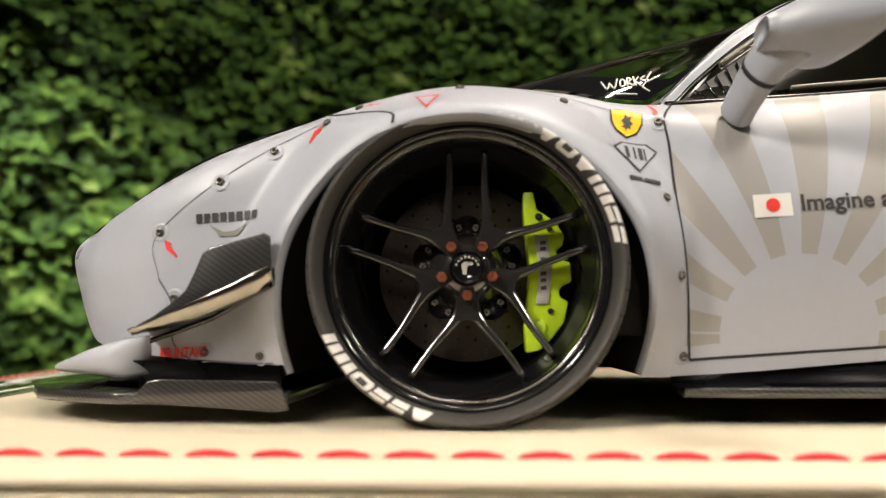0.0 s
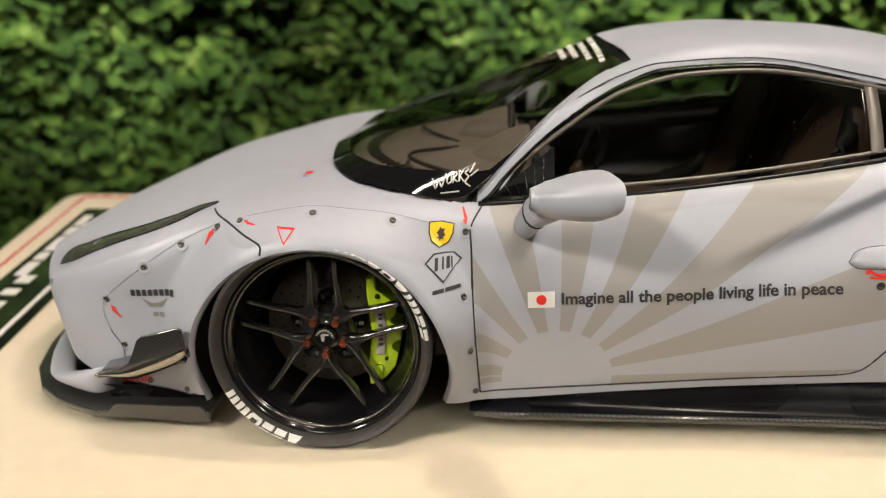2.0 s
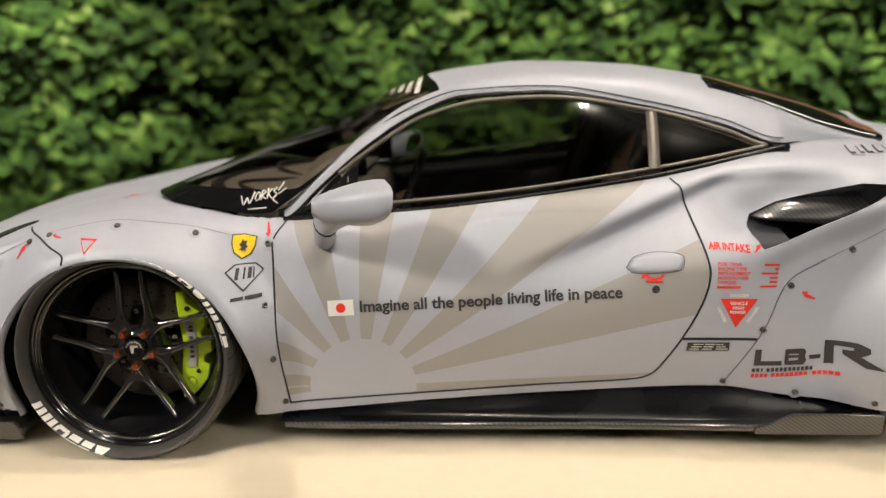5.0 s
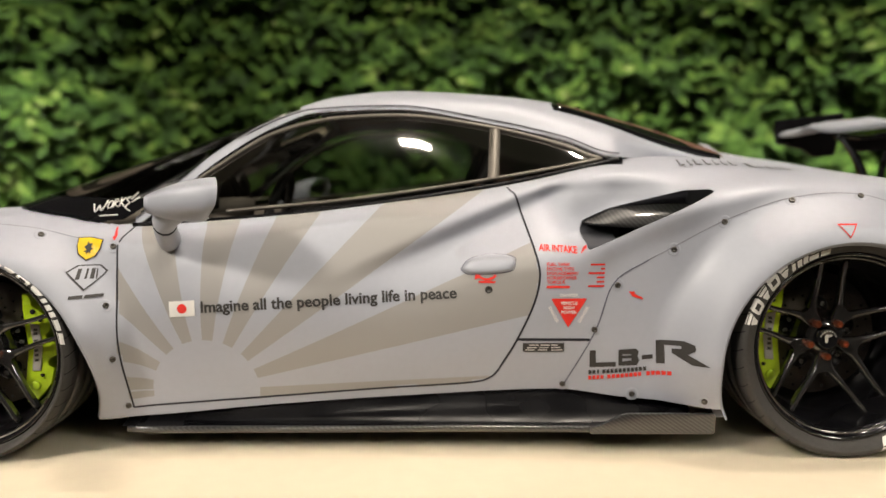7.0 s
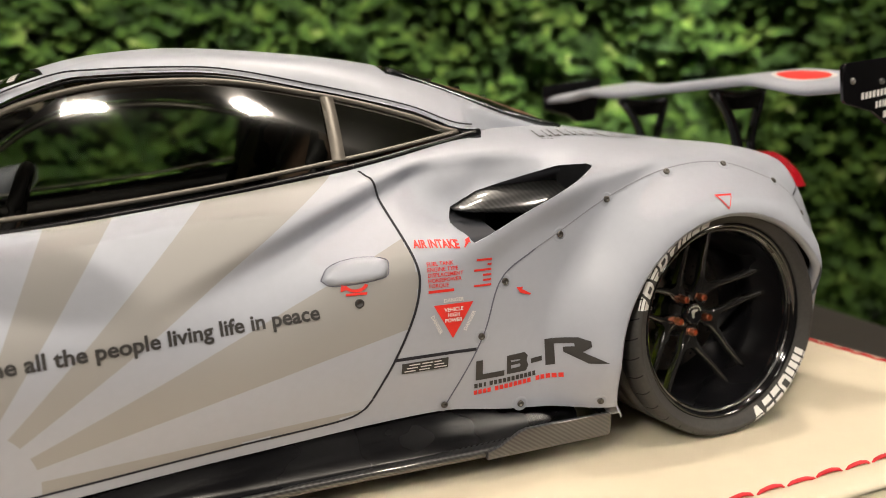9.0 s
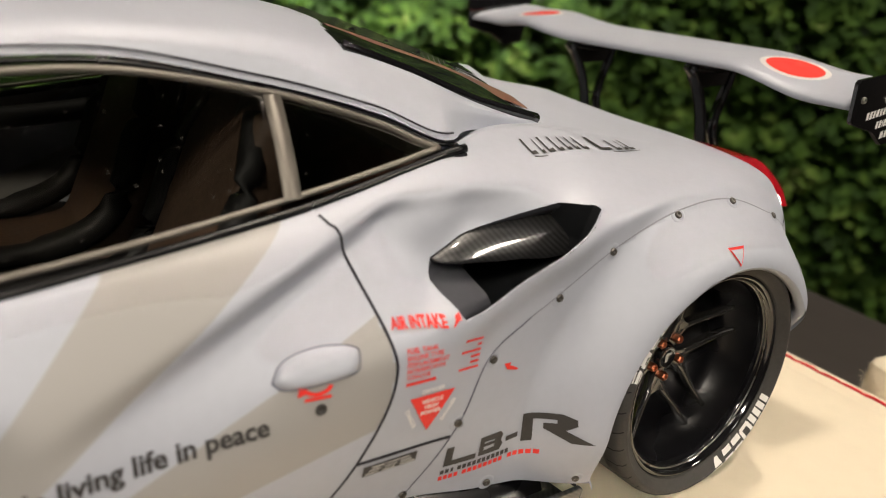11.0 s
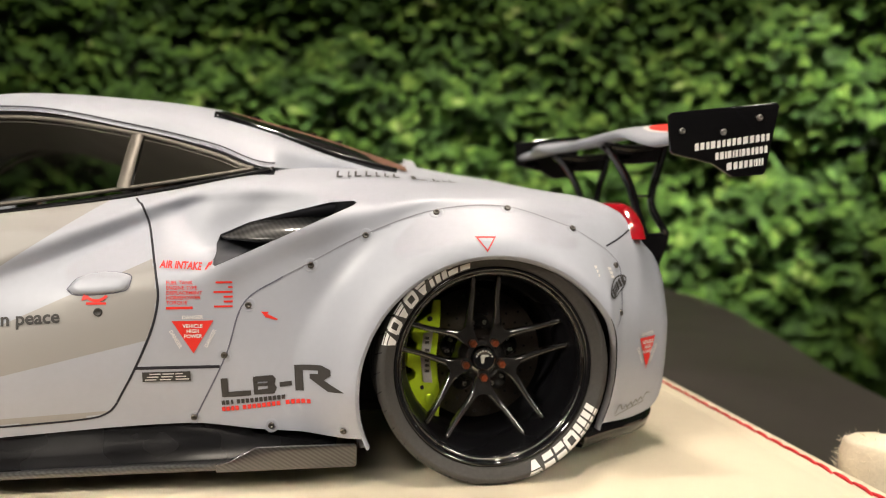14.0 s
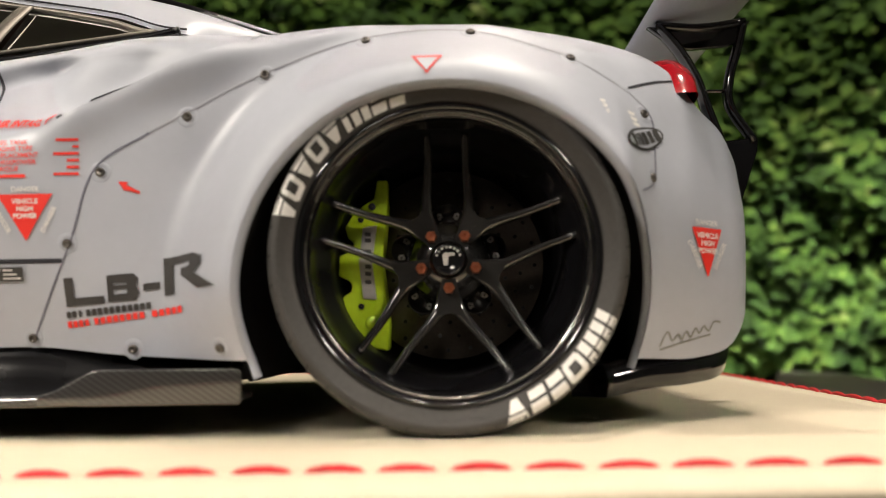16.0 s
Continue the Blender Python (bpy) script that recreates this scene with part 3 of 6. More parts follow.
def body_grid():
    xs = np.unique(np.round(np.concatenate([np.linspace(-1.09, -0.8, 40), np.linspace(-0.8, 3.1, 340), np.linspace(3.1, 3.31, 26)]), 5))
    ctrl = np.array([np.stack([pchip([p[0] for p in ln], [p[1] for p in ln], xs), pchip([p[0] for p in ln], [p[2] for p in ln], xs)], 1) for ln in LINES])  # 8, nx, 2
    rows = []
    for i, x in enumerate(xs):
        sec = spline(ctrl[:, i], PER)
        rows.append(np.column_stack([np.full(len(sec), x), sec]))
    g = np.array(rows)  # nx, ns, 3
    u = np.arange(g.shape[1]) / PER
    keep = np.clip((5.0 - u) / 2.0, 0, 1)[None]
    for a in ARCHES:
        r = arch_r(a, g[..., 0], g[..., 2])
        g[..., 1] -= a[4] * step(0, 1, (1 + a[5] - r) / a[5]) * keep * (1 - .70 * step(2.97, 3.06, g[..., 0])) * np.where((g[..., 0] < 1) | (g[..., 0] > 2.65), 0.12 + 0.88 * step(0.06, 0.42, g[..., 2]), 0.5 + 0.5 * step(0.08, 0.30, g[..., 2]))
    g[..., 1] += hollow(g[..., 0], g[..., 2]) * (1 - step(4.15, 4.75, u))[None]
    return xs, g, u


XS, GRID, U = body_grid()
NX, NS = GRID.shape[:2]
ALL_FACES = grid_faces(NX, NS)
TREE = BVHTree.FromPolygons([Vector(v) for v in GRID.reshape(-1, 3)], [tuple(f) for f in ALL_FACES])


def side(x, z, lift=0.0):
    """The point of the near flank at x, z, lifted off the surface, and its normal."""
    p, n, _, _ = TREE.ray_cast(Vector((x, -1.5, z)), Vector((0, 1, 0)))
    if p is None:
        p, n, _, _ = TREE.find_nearest(Vector((x, 0.0, z)))
    if n.y > 0:
        n = -n
    return p + n * lift, n


def top(x, y, lift=0.0):
    p, n, _, _ = TREE.ray_cast(Vector((x, y, 3)), Vector((0, 0, -1)))
    if p is None:
        p, n, _, _ = TREE.find_nearest(Vector((x, y, 0.7)))
    if n.z < 0:
        n = -n
    return p + n * lift, n


def inside(poly, x, z):
    c, k = False, len(poly)
    for i in range(k):
        x0, z0 = poly[i]
        x1, z1 = poly[i - 1]
        if (z0 > z) != (z1 > z) and x < (x1 - x0) * (z - z0) / (z1 - z0) + x0:
            c = not c
    return c


DOOR_F = [(.449, .696), (.418, .648), (.420, .584), (.427, .431), (.438, .288), (.451, .132)]
DOOR_B = [(.451, .132), (.916, .163), (1.27, .187), (1.501, .201), (1.568, .218), (1.598, .249)]
DOOR_R = [(1.598, .251), (1.651, .348), (1.697, .453), (1.716, .532), (1.712, .592), (1.683, .701), (1.656, .787), (1.62, .827)]
BELT = [(.438, .697), (.691, .712), (.905, .729), (1.267, .772), (1.624, .827), (1.827, .868), (2.041, .914)]
DOOR = DOOR_F + DOOR_B[1:] + DOOR_R[1:] + [(1.62, .95), (.449, .95)]
FLARE_R = [(1.800, .187), (1.892, .376), (1.944, .526), (2.05, .598), (2.124, .636), (2.282, .717), (2.481, .785), (2.687, .797), (2.886, .738), (3.045, .623), (3.035, .473), (3.010, .450)]
FLARE_F = [(-.407, .125), (-.575, .127), (-.638, .165), (-.646, .25), (-.678, .304), (-.689, .398), (-.55, .516), (-.43, .594), (-.306, .654), (-.23, .675), (-.12, .700), (-.02, .712), (.10, .702), (.198, .688), (.33, .652), (.40, .655)]
FR_POLY = FLARE_F + DOOR_F[1:] + [(.38, .05), (0, .05)]
RR_POLY = FLARE_R + [(2.95, .1), (2.23, .05), (1.80, .1)]
COWL = ([.105, .115, .125, .15, .195, .30, .45, .62, .78, .92], [.375, .235, .18, .12, .07, .02, -.02, -.055, -.08, -.095])


def region(c, u):
    x, y, z = c
    if x > np.interp(y, *COWL) and x < 2.03 and (u > 5.0 or (x < 0.44 and u > 3.9 and y > 0.110)):
        return None
    if u < 5:
        if 0.4 < x < 1.75 and inside(DOOR, x, z):
            return "door"
        if -0.72 < x < 0.46 and inside(FR_POLY, x, z):
            return "front_wing_flare"
        if 1.79 < x < 3.06 and inside(RR_POLY, x, z):
            return "rear_wing_flare"
    if x < -0.30 and u < 5 and z < np.interp(x, [-1.1, -.957, -.743, -.504, -.374, -.15], [.40, .425, .535, .625, .668, .62]):
        return "front_bumper"
    if x < 0.5 and u > 4.6:
        return "bonnet"
    if x < 0.46:
        return "front_wing"
    if x > 3.01 and z < np.interp(x, [3.0, 3.016, 3.145, 3.3], [.66, .681, .733, .76]):
        return "rear_bumper"
    if x > 2.03 and u > 5.6:
        return "engine_cover"
    if x > 1.6:
        return "rear_quarter_panel"
    return "sill_panel"


def clip(verts, faces, tags, field):
    """Cuts faces along field = 0 and keeps what lies above it. Returns verts, faces and their tags."""
    verts, keep_f, keep_t, made = [tuple(v) for v in verts], [], [], {}
    val = field(np.asarray(verts))
    for f, tag in zip(faces, tags):
        inside_n = sum(val[i] > 0 for i in f)
        if tag > 4.4 or inside_n == len(f):
            keep_f.append(f)
            keep_t.append(tag)
        elif inside_n:
            out = []
            for i, j in zip(f, f[1:] + f[:1]):
                if val[i] > 0:
                    out.append(i)
                if (val[i] > 0) != (val[j] > 0):
                    key = (min(i, j), max(i, j))
                    if key not in made:
                        t = val[i] / (val[i] - val[j])
                        made[key] = len(verts)
                        verts.append(tuple(np.asarray(verts[i]) * (1 - t) + np.asarray(verts[j]) * t))
                    out.append(made[key])
            keep_f.append(tuple(out))
            keep_t.append(tag)
    return verts, keep_f, keep_t


def build_body(car):
    flat, faces, tags = GRID.reshape(-1, 3), ALL_FACES, [(f[0] % NS + 0.5) / PER for f in ALL_FACES]
    for a in ARCHES:
        flat, faces, tags = clip(flat, faces, tags, lambda v: arch_r(a, v[:, 0], v[:, 2]) - 1)
    flat, faces, tags = clip(flat, faces, tags, lambda v: np.where((v[:, 0] > 1.7) & (v[:, 0] < 2.4), outside(INTAKE, v[:, 0], v[:, 2]), 1.0))
    flat = np.asarray(flat)
    groups = {}
    for f, tag in zip(faces, tags):
        c = flat[list(f)].mean(0)
        name = region(c, tag)
        if name:
            groups.setdefault(name, []).append(f)
    for name, faces in groups.items():
        used = sorted({i for f in faces for i in f})
        at = {i: k for k, i in enumerate(used)}
        near = [tuple(flat[i]) for i in used]
        local = [tuple(at[i] for i in f) for f in faces]
        mat = M_RAYS if name == "door" else M_PAINT
        if name in ("bonnet", "engine_cover"):  # one piece across the car
            v, fs = join_lists([(near, local), (flip(near), [f[::-1] for f in local])])
            bm = bmesh.new()
            vs = [bm.verts.new(p) for p in v]
            for f in fs:
                bm.faces.new([vs[i] for i in f])
            bmesh.ops.remove_doubles(bm, verts=bm.verts, dist=0.0008)
            part(name, bm, mat, car)
        else:
            mesh_part(name, near, local, mat, car)
            mesh_part(name, flip(near), [f[::-1] for f in local], mat, car)
    # turned-in edges of the wheel openings and the dark wells behind them
    for a in ARCHES:
        ring = []
        for t in np.linspace(-0.42, math.pi + 0.42, 90):
            x, z = a[0] + a[2] * math.cos(t), a[1] + a[3] * math.sin(t)
            if z > 0.10:
                p, _ = side(a[0] + (x - a[0]) * 1.02, a[1] + (z - a[1]) * 1.02)
                ring.append((x, p.y, z))
        v, k = [], len(ring)
        for x, y, z in ring:
            v += [(x, y - 0.001, z), (x - (x - a[0]) * .02, y + 0.004, z - (z - a[1]) * .02), (x - (x - a[0]) * .03, y + 0.02, z - (z - a[1]) * .03), (x + (x - a[0]) * .04, y + 0.05, z + (z - a[1]) * .04)]
        f = grid_faces(k, 4)
        mesh_part("wheel_arch_lip", v, f, M_PAINT, car)
        mesh_part("wheel_arch_lip", flip(v), [q[::-1] for q in f], M_PAINT, car)
        v = []
        for x, y, z in ring:
            v += [(x + (x - a[0]) * .05, y + 0.03, z + (z - a[1]) * .05), (x + (x - a[0]) * .05, y + 0.12, z + (z - a[1]) * .05), (x, 0.45, z)]
        f = grid_faces(k, 3)
        v += [(a[0], 0.45, 0.1)]
        f += [(3 * i + 2, 3 * i + 5, 3 * k) for i in range(k - 1)]
        mesh_part("wheel_well", v, f, M_WELL, car)
        mesh_part("wheel_well", flip(v), [q[::-1] for q in f], M_WELL, car)
    # underside
    under = [(-.95, .3), (-.6, .09), (-.42, .06), (-.4, .42), (.37, .42), (.39, .06), (2.2, .06), (2.24, .42), (3.03, .42), (3.05, .09), (3.2, .2)]
    bm = plate(under + [(x, 2 * YC - y) for x, y in under[::-1]], 0.10, 0.13, "z", 0)
    part("floor_pan", bm, M_WELL, car, smooth=False)


def ribbon(points, width, lift, name, mat, car, normal_of=None, mirror=True):
    """A thin strip laid along a line of the flank (x, z) or along free points with normals."""
    pts = [normal_of(*p) for p in points]
    v = []
    for i, (p, n) in enumerate(pts):
        a, b = pts[max(0, i - 1)][0], pts[min(len(pts) - 1, i + 1)][0]
        across = n.cross(b - a).normalized() * (width / 2)
        v += [tuple(p + n * lift - across), tuple(p + n * lift * 1.6), tuple(p + n * lift + across)]
    f = grid_faces(len(pts), 3)
    mesh_part(name, v, f, mat, car)
    if mirror:
        mesh_part(name, flip(v), [q[::-1] for q in f], mat, car)


def seam(pts, car, width=0.0075, per=10, name="panel_gap", mat=None):
    ribbon([tuple(p) for p in spline(pts, per)], width, 0.0012, name, mat or M_SEAM, car, lambda x, z: side(x, z))


M_SEAM_AND_SHADE = plain("seam_and_shade_slate", (0.13, 0.13, 0.17), 0.7)
M_CREASE = plain("seam_pale", (0.26, 0.265, 0.30), 0.6)


def build_seams(car):
    seam(DOOR_F, car, 0.0055)
    seam(DOOR_B, car, 0.006)
    seam(DOOR_R[:-1] + [(1.641, .804), (1.630, .816)], car, 0.0065)
    seam(FLARE_R[:4], car, 0.0042, mat=M_SEAM_AND_SHADE)
    seam(FLARE_R[3:9], car, 0.0038, mat=M_CREASE)
    seam([(2.886, .738), (2.955, .700), (3.016, .664), (3.050, .632)], car, 0.0030, mat=M_CREASE)
    seam([(3.050, .632), (3.060, .600), (3.056, .545), (3.049, .487), (3.034, .462), (3.006, .446)], car, 0.0040, mat=M_SEAM_AND_SHADE)
    seam(FLARE_F[:5], car, 0.0040, mat=M_SEAM_AND_SHADE)
    seam(FLARE_F[4:9], car, 0.0024, mat=M_CREASE)
    seam([(-.155, .603), (-.159, .627), (-.21, .642), (-.27, .656), (-.345, .674)], car, 0.006)
    seam([(.33, .655), (.198, .69), (.10, .705), (-.02, .714), (-.12, .702), (-.22, .68)], car, 0.0025, mat=M_CREASE)
    seam([(1.651, .348), (1.75, .3475), (1.876, .347)], car, 0.009)
    seam([(3.014, .678), (3.06, .696), (3.10, .712), (3.135, .726)], car, 0.0055)


SCREWS = [(-.545, .515), (-.680, .406), (-.430, .583), (-.312, .643), (-.238, .668), (-.022, .701), (.198, .676), (.403, .637), (.399, .463), (.420, .302), (.437, .140), (-.640, .262), (-.566, .146), (-.437, .140),
          (1.956, .520), (1.889, .380), (2.127, .629), (2.281, .713), (2.485, .778), (2.696, .791), (2.895, .732), (3.041, .620), (3.041, .481), (1.800, .196), (2.015, .170), (2.215, .170)]


def build_screws(car):
    dish_v, dish_f = [], []
    for r, h in ((0.0215, 0.0001), (0.0180, 0.0012), (0.0155, 0.0013), (0.0125, 0.0003)):
        dish_v += [(r * math.cos(k * math.pi / 8), r * math.sin(k * math.pi / 8), h) for k in range(16)]
    dish_f = grid_faces(4, 16, True) + [tuple(range(48, 64))]
    head_v = []
    for r, h in ((0.0092, 0.0005), (0.0092, 0.0048), (0.0076, 0.0064), (0.0046, 0.0064), (0.0040, 0.002)):
        head_v += [(r * math.cos(k * math.pi / 6), r * math.sin(k * math.pi / 6), h) for k in range(12)]
    head_f = grid_faces(5, 12, True) + [tuple(range(48, 60))]
    dish = head = None
    for x, z in SCREWS:
        p, n = side(x, z, 0.0)
        for q, m in ((p, n), (Vector((p.x, 2 * YC - p.y, p.z)), Vector((n.x, -n.y, n.z)))):
            turn = m.to_track_quat("Z", "Y").to_matrix().to_4x4()
            if dish is None:
                dish = mesh_part("screw_dimple", dish_v, dish_f, M_PAINT, car)
                head = mesh_part("screw_head", head_v, head_f, M_SCREW, dish, "dark hex screw")
                d, h = dish, head
            else:
                d = new("screw_dimple", dish.data)
                d.parent = car
                h = new("screw_head", head.data)
                h.parent = d
                h["label"] = "dark hex screw"
            d.matrix_basis = Matrix.Translation(q * S) @ turn


# ---------------------------------------------------------------- cabin: roof, pillars, glass
T0 = [(.432, .125, .696), (.462, .14, .714), (.523, .19, .777), (.694, .26, .922), (.876, .305, 1.031), (.989, .325, 1.069), (1.259, .35, 1.083), (1.591, .345, 1.034), (1.839, .30, .974), (1.997, .265, .918), (2.1, .345, .915), (2.2, .40, .905), (2.4, .43, .885), (2.55, .45, .865)]
T2 = [(.425, .16, .706), (.521, .235, .808), (.685, .325, .958), (.82, .40, 1.045), (.92, .45, 1.085), (1.05, .45, 1.128), (1.26, .45, 1.147), (1.6, .45, 1.130), (1.83, .44, 1.088), (2.0, .42, 1.035), (2.2, .43, .965), (2.4, .46, .915), (2.55, .48, .875)]
T3 = [(.42, .6, .71), (.86, .6, 1.10), (1.05, .6, 1.154), (1.26, .6, 1.172), (1.6, .6, 1.157), (1.83, .6, 1.13), (2.0, .6, 1.085), (2.2, .6, 1.03), (2.4, .62, .965), (2.55, .64, .91)]
T4 = [(.42, YC, .72), (.86, YC, 1.138), (1.05, YC, 1.172), (1.26, YC, 1.190), (1.6, YC, 1.179), (1.83, YC, 1.150), (2.0, YC, 1.115), (2.2, YC, 1.06), (2.4, YC, 1.01), (2.55, YC, .985)]
G0 = [(.495, .118, .716), (.55, .12, .721), (.70, .127, .738), (1.085, .148, .774), (1.599, .192, .846), (1.943, .24, .908), (1.958, .243, .911)]
G1 = [(.495, .150, .728), (.523, .175, .759), (.694, .243, .899), (.876, .292, 1.006), (1.065, .325, 1.051), (1.259, .338, 1.061), (1.591, .333, 1.019), (1.84, .285, .954), (1.952, .248, .912), (1.958, .246, .9115)]
BASE_WS = [(.405, .135), (.33, .112), (.26, .110), (.17, .122), (.10, .150), (.05, .195), (.0, .30), (-.04, .45), (-.075, .62), (-.10, .78), (-.115, YC)]
TOP_WS = [(.915, .45, 1.082), (.905, .52, 1.093), (.893, .60, 1.104), (.875, .75, 1.122), (.862, YC, 1.135)]


def along(line, x):
    a = np.array(line)
    return np.column_stack([x, pchip(a[:, 0], a[:, 1], x), pchip(a[:, 0], a[:, 2], x)])


def build_cabin(car):
    xs = np.linspace(.435, 2.54, 200)
    a, c, d, e = (along(t, xs) for t in (T0, T2, T3, T4))
    b = (a + c) / 2 + np.array([0, -.012, .012])
    rows = np.array([spline([a[i], b[i], c[i], d[i], e[i]], 10) for i in range(len(xs))])
    rows[:, :, 0] = xs[:, None]
    flat, ns = rows.reshape(-1, 3), rows.shape[1]
    groups = {"roof": [], "rear_screen": []}
    all_f = grid_faces(len(xs), ns)
    pillar = lambda v: v[:, 1] <= np.interp(v[:, 0], [p[0] for p in T2], [p[1] for p in T2]) + .003
    front = lambda v: np.where(pillar(v), 1.0, v[:, 0] - np.interp(v[:, 1], [.45, .52, .60, .75, YC], [.915, .905, .893, .875, .862]))
    flat, all_f, tags = clip(flat, all_f, [(f[0] % ns) / 10 for f in all_f], front)
    flat = np.asarray(flat)
    for f, u in zip(all_f, tags):
        x, y, z = flat[list(f)].mean(0)
        if u > 2 and 1.815 + 0.12 * step(.44, YC, y) < x < 2.40 + 0.10 * step(.44, YC, y):
            groups["rear_screen"].append(f)
        else:
            groups["roof"].append(f)
    for name, mat in (("roof", M_PAINT), ("rear_screen", M_DARKGLASS)):
        fs = groups[name]
        used = sorted({i for f in fs for i in f})
        at = {i: k for k, i in enumerate(used)}
        near, local = [tuple(flat[i]) for i in used], [tuple(at[i] for i in f) for f in fs]
        v, q = join_lists([(near, local), (flip(near), [f[::-1] for f in local])])
        bm = bmesh.new()
        vs = [bm.verts.new(p) for p in v]
        for f in q:
            bm.faces.new([vs[i] for i in f])
        bmesh.ops.remove_doubles(bm, verts=bm.verts, dist=0.0008)
        part(name, bm, mat, car, "glossy black louvred rear screen" if name == "rear_screen" else "")
    # slats and rim of the rear screen
    for k in range(4):
        x = 1.93 + 0.10 * k
        y = np.linspace(.63, 2 * YC - .63, 24)
        z = np.interp(np.minimum(y, 2 * YC - y), [.44, .6, YC], [np.interp(x, [p[0] for p in t], [p[2] for p in t]) for t in (T2, T3, T4)])
        v = []
        for yy, zz in zip(y, z):
            v += [(x - .03, yy, zz + .004), (x + .02, yy, zz + .012), (x + .025, yy, zz + .004)]
        mesh_part("screen_slat", v, grid_faces(24, 3), M_CARBON, car)
    edge = [(x, .445, np.interp(x, [p[0] for p in T2], [p[2] for p in T2]) + .006) for x in np.linspace(1.82, 2.42, 24)]
    v, f = tube(edge, 0.015, 8)
    mesh_part("screen_rim", v, f, M_GLOSS, car)
    mesh_part("screen_rim", flip(v), [q[::-1] for q in f], M_GLOSS, car)
    strip = []
    for x in np.linspace(1.86, 2.47, 20):
        z = np.interp(x, [p[0] for p in T2], [p[2] for p in T2]) + .004
        z3 = np.interp(x, [p[0] for p in T3], [p[2] for p in T3]) + .004
        strip += [(x, .535, z + .50 * (z3 - z)), (x, .545, z + .57 * (z3 - z) + .002), (x, .610, z + 1.0 * (z3 - z) + .002), (x, .62, z + 1.02 * (z3 - z))]
    mesh_part("screen_frame", strip, grid_faces(20, 4), M_BROWN, car, "brown rear screen frame")
    mesh_part("screen_frame", flip(strip), [q[::-1] for q in grid_faces(20, 4)], M_BROWN, car, "brown rear screen frame")
    # drip line along the roof rail and pillar
    rail = along(T0, np.linspace(.44, 2.02, 70))
    for shift, rad, mat, name in (((0, .004, .014), .0024, M_SEAM, "roof_gutter"), ((0, -.002, -.010), .005, M_MATT, "window_seal")):
        # on the pillar the gutter runs up between its two halves
        lead = np.clip((1.0 - rail[:, 0]) / .35, 0, 1) if name == "roof_gutter" else np.zeros(len(rail))
        v, f = tube(rail + np.array(shift) + lead[:, None] * np.array((0, .030, .022)), rad, 6)
        mesh_part(name, v, f, mat, car)
        mesh_part(name, flip(v), [q[::-1] for q in f], mat, car)
    # side windows, their grey trim and the black belt line
    xs = np.linspace(.50, 1.955, 90)
    lo, hi = along(G0, xs), along(G1, xs)
    for name, i0, i1 in (("door_window", 0, 67), ("quarter_window", 68, 89)):
        v = []
        for i in range(i0, i1 + 1):
            for t in np.linspace(0, 1, 8):
                p = lo[i] * (1 - t) + hi[i] * t
                v.append((p[0], p[1] - (0.03 if i1 < 80 else 0.008) * t * (1 - t), p[2]))
        f = grid_faces(i1 - i0 + 1, 8)
        mat = M_GLASS if name == "door_window" else M_QGLASS
        mesh_part(name, v, f, mat, car)
        mesh_part(name, flip(v), [q[::-1] for q in f], mat, car)
    for line, rad in ((hi[6:], .0085), (lo[14:], .0075)):
        v, f = tube(line + np.array([0, -.005, 0]), rad, 8, 0.9)
        mesh_part("window_trim", v, f, M_FRAME, car)
        mesh_part("window_trim", flip(v), [q[::-1] for q in f], M_FRAME, car)
    pill = [(1.587 + .016 * t, .188 * (1 - t) + .330 * t - .012 - .03 * t * (1 - t), .846 * (1 - t) + 1.016 * t) for t in np.linspace(0, 1, 10)]
    v = []
    for x, y, z in pill:
        v += [(x - .0185, y + .004, z), (x - .0165, y - .003, z), (x + .0165, y - .003, z), (x + .0185, y + .004, z)]
    mesh_part("window_pillar", v, grid_faces(10, 4), M_FRAME, car)
    mesh_part("window_pillar", flip(v), [q[::-1] for q in grid_faces(10, 4)], M_FRAME, car)
    belt = np.array([(x, np.interp(x, [p[0] for p in G0], [p[1] for p in G0]) - .016, z - .001) for x, z in spline(BELT, 10)])
    belt = belt[belt[:, 0] < 2.03]
    v, f = tube(belt, .0105, 8)
    mesh_part("belt_strip", v, f, M_MATT, car)
    mesh_part("belt_strip", flip(v), [q[::-1] for q in f], M_MATT, car)
    v, f = tube(belt + np.array([0, -.006, -.013]), .0045, 6)
    mesh_part("belt_strip", v, f, M_SEAM, car)
    # black corner vane at the foot of the pillar
    tri = [(.475, .128, .712), (.60, .118, .722), (.66, .20, .852), (.66, .118, .728)]
    for turn in (lambda p: p, flip):
        vane = mesh_part("pillar_vane", turn(tri), [(0, 1, 2), (1, 3, 2)], M_MATT, car, smooth=False)
        for k in range(5):
            t = .22 + .15 * k
            low = Vector((.50 + .16 * t, .122, .716 + .010 * t))
            high = Vector((.475 + .185 * t, .126 + .07 * t, .714 + .132 * t))
            v, f = tube(turn([tuple(low + Vector((0, -.003, 0))), tuple(high + Vector((0, -.004, 0)))]), .0028, 5)
            mesh_part("vane_rib", v, f, M_GLOSS, vane)
    # windscreen with its black border
    def curve(pts):
        c = spline(pts, 10)
        k = np.linspace(0, len(c) - 1, 41)
        return np.column_stack([np.interp(k, np.arange(len(c)), c[:, i]) for i in range(c.shape[1])])
    lo2 = curve(BASE_WS)
    lo2 = lo2 - np.array((.006, .008)) * np.clip(np.linspace(3, 0, len(lo2)), 0, 1)[:, None]
    lo3 = np.array([tuple(top(x, y, 0.010)[0]) for x, y in lo2])
    lo3[:, 2] = np.maximum(lo3[:, 2], .70)
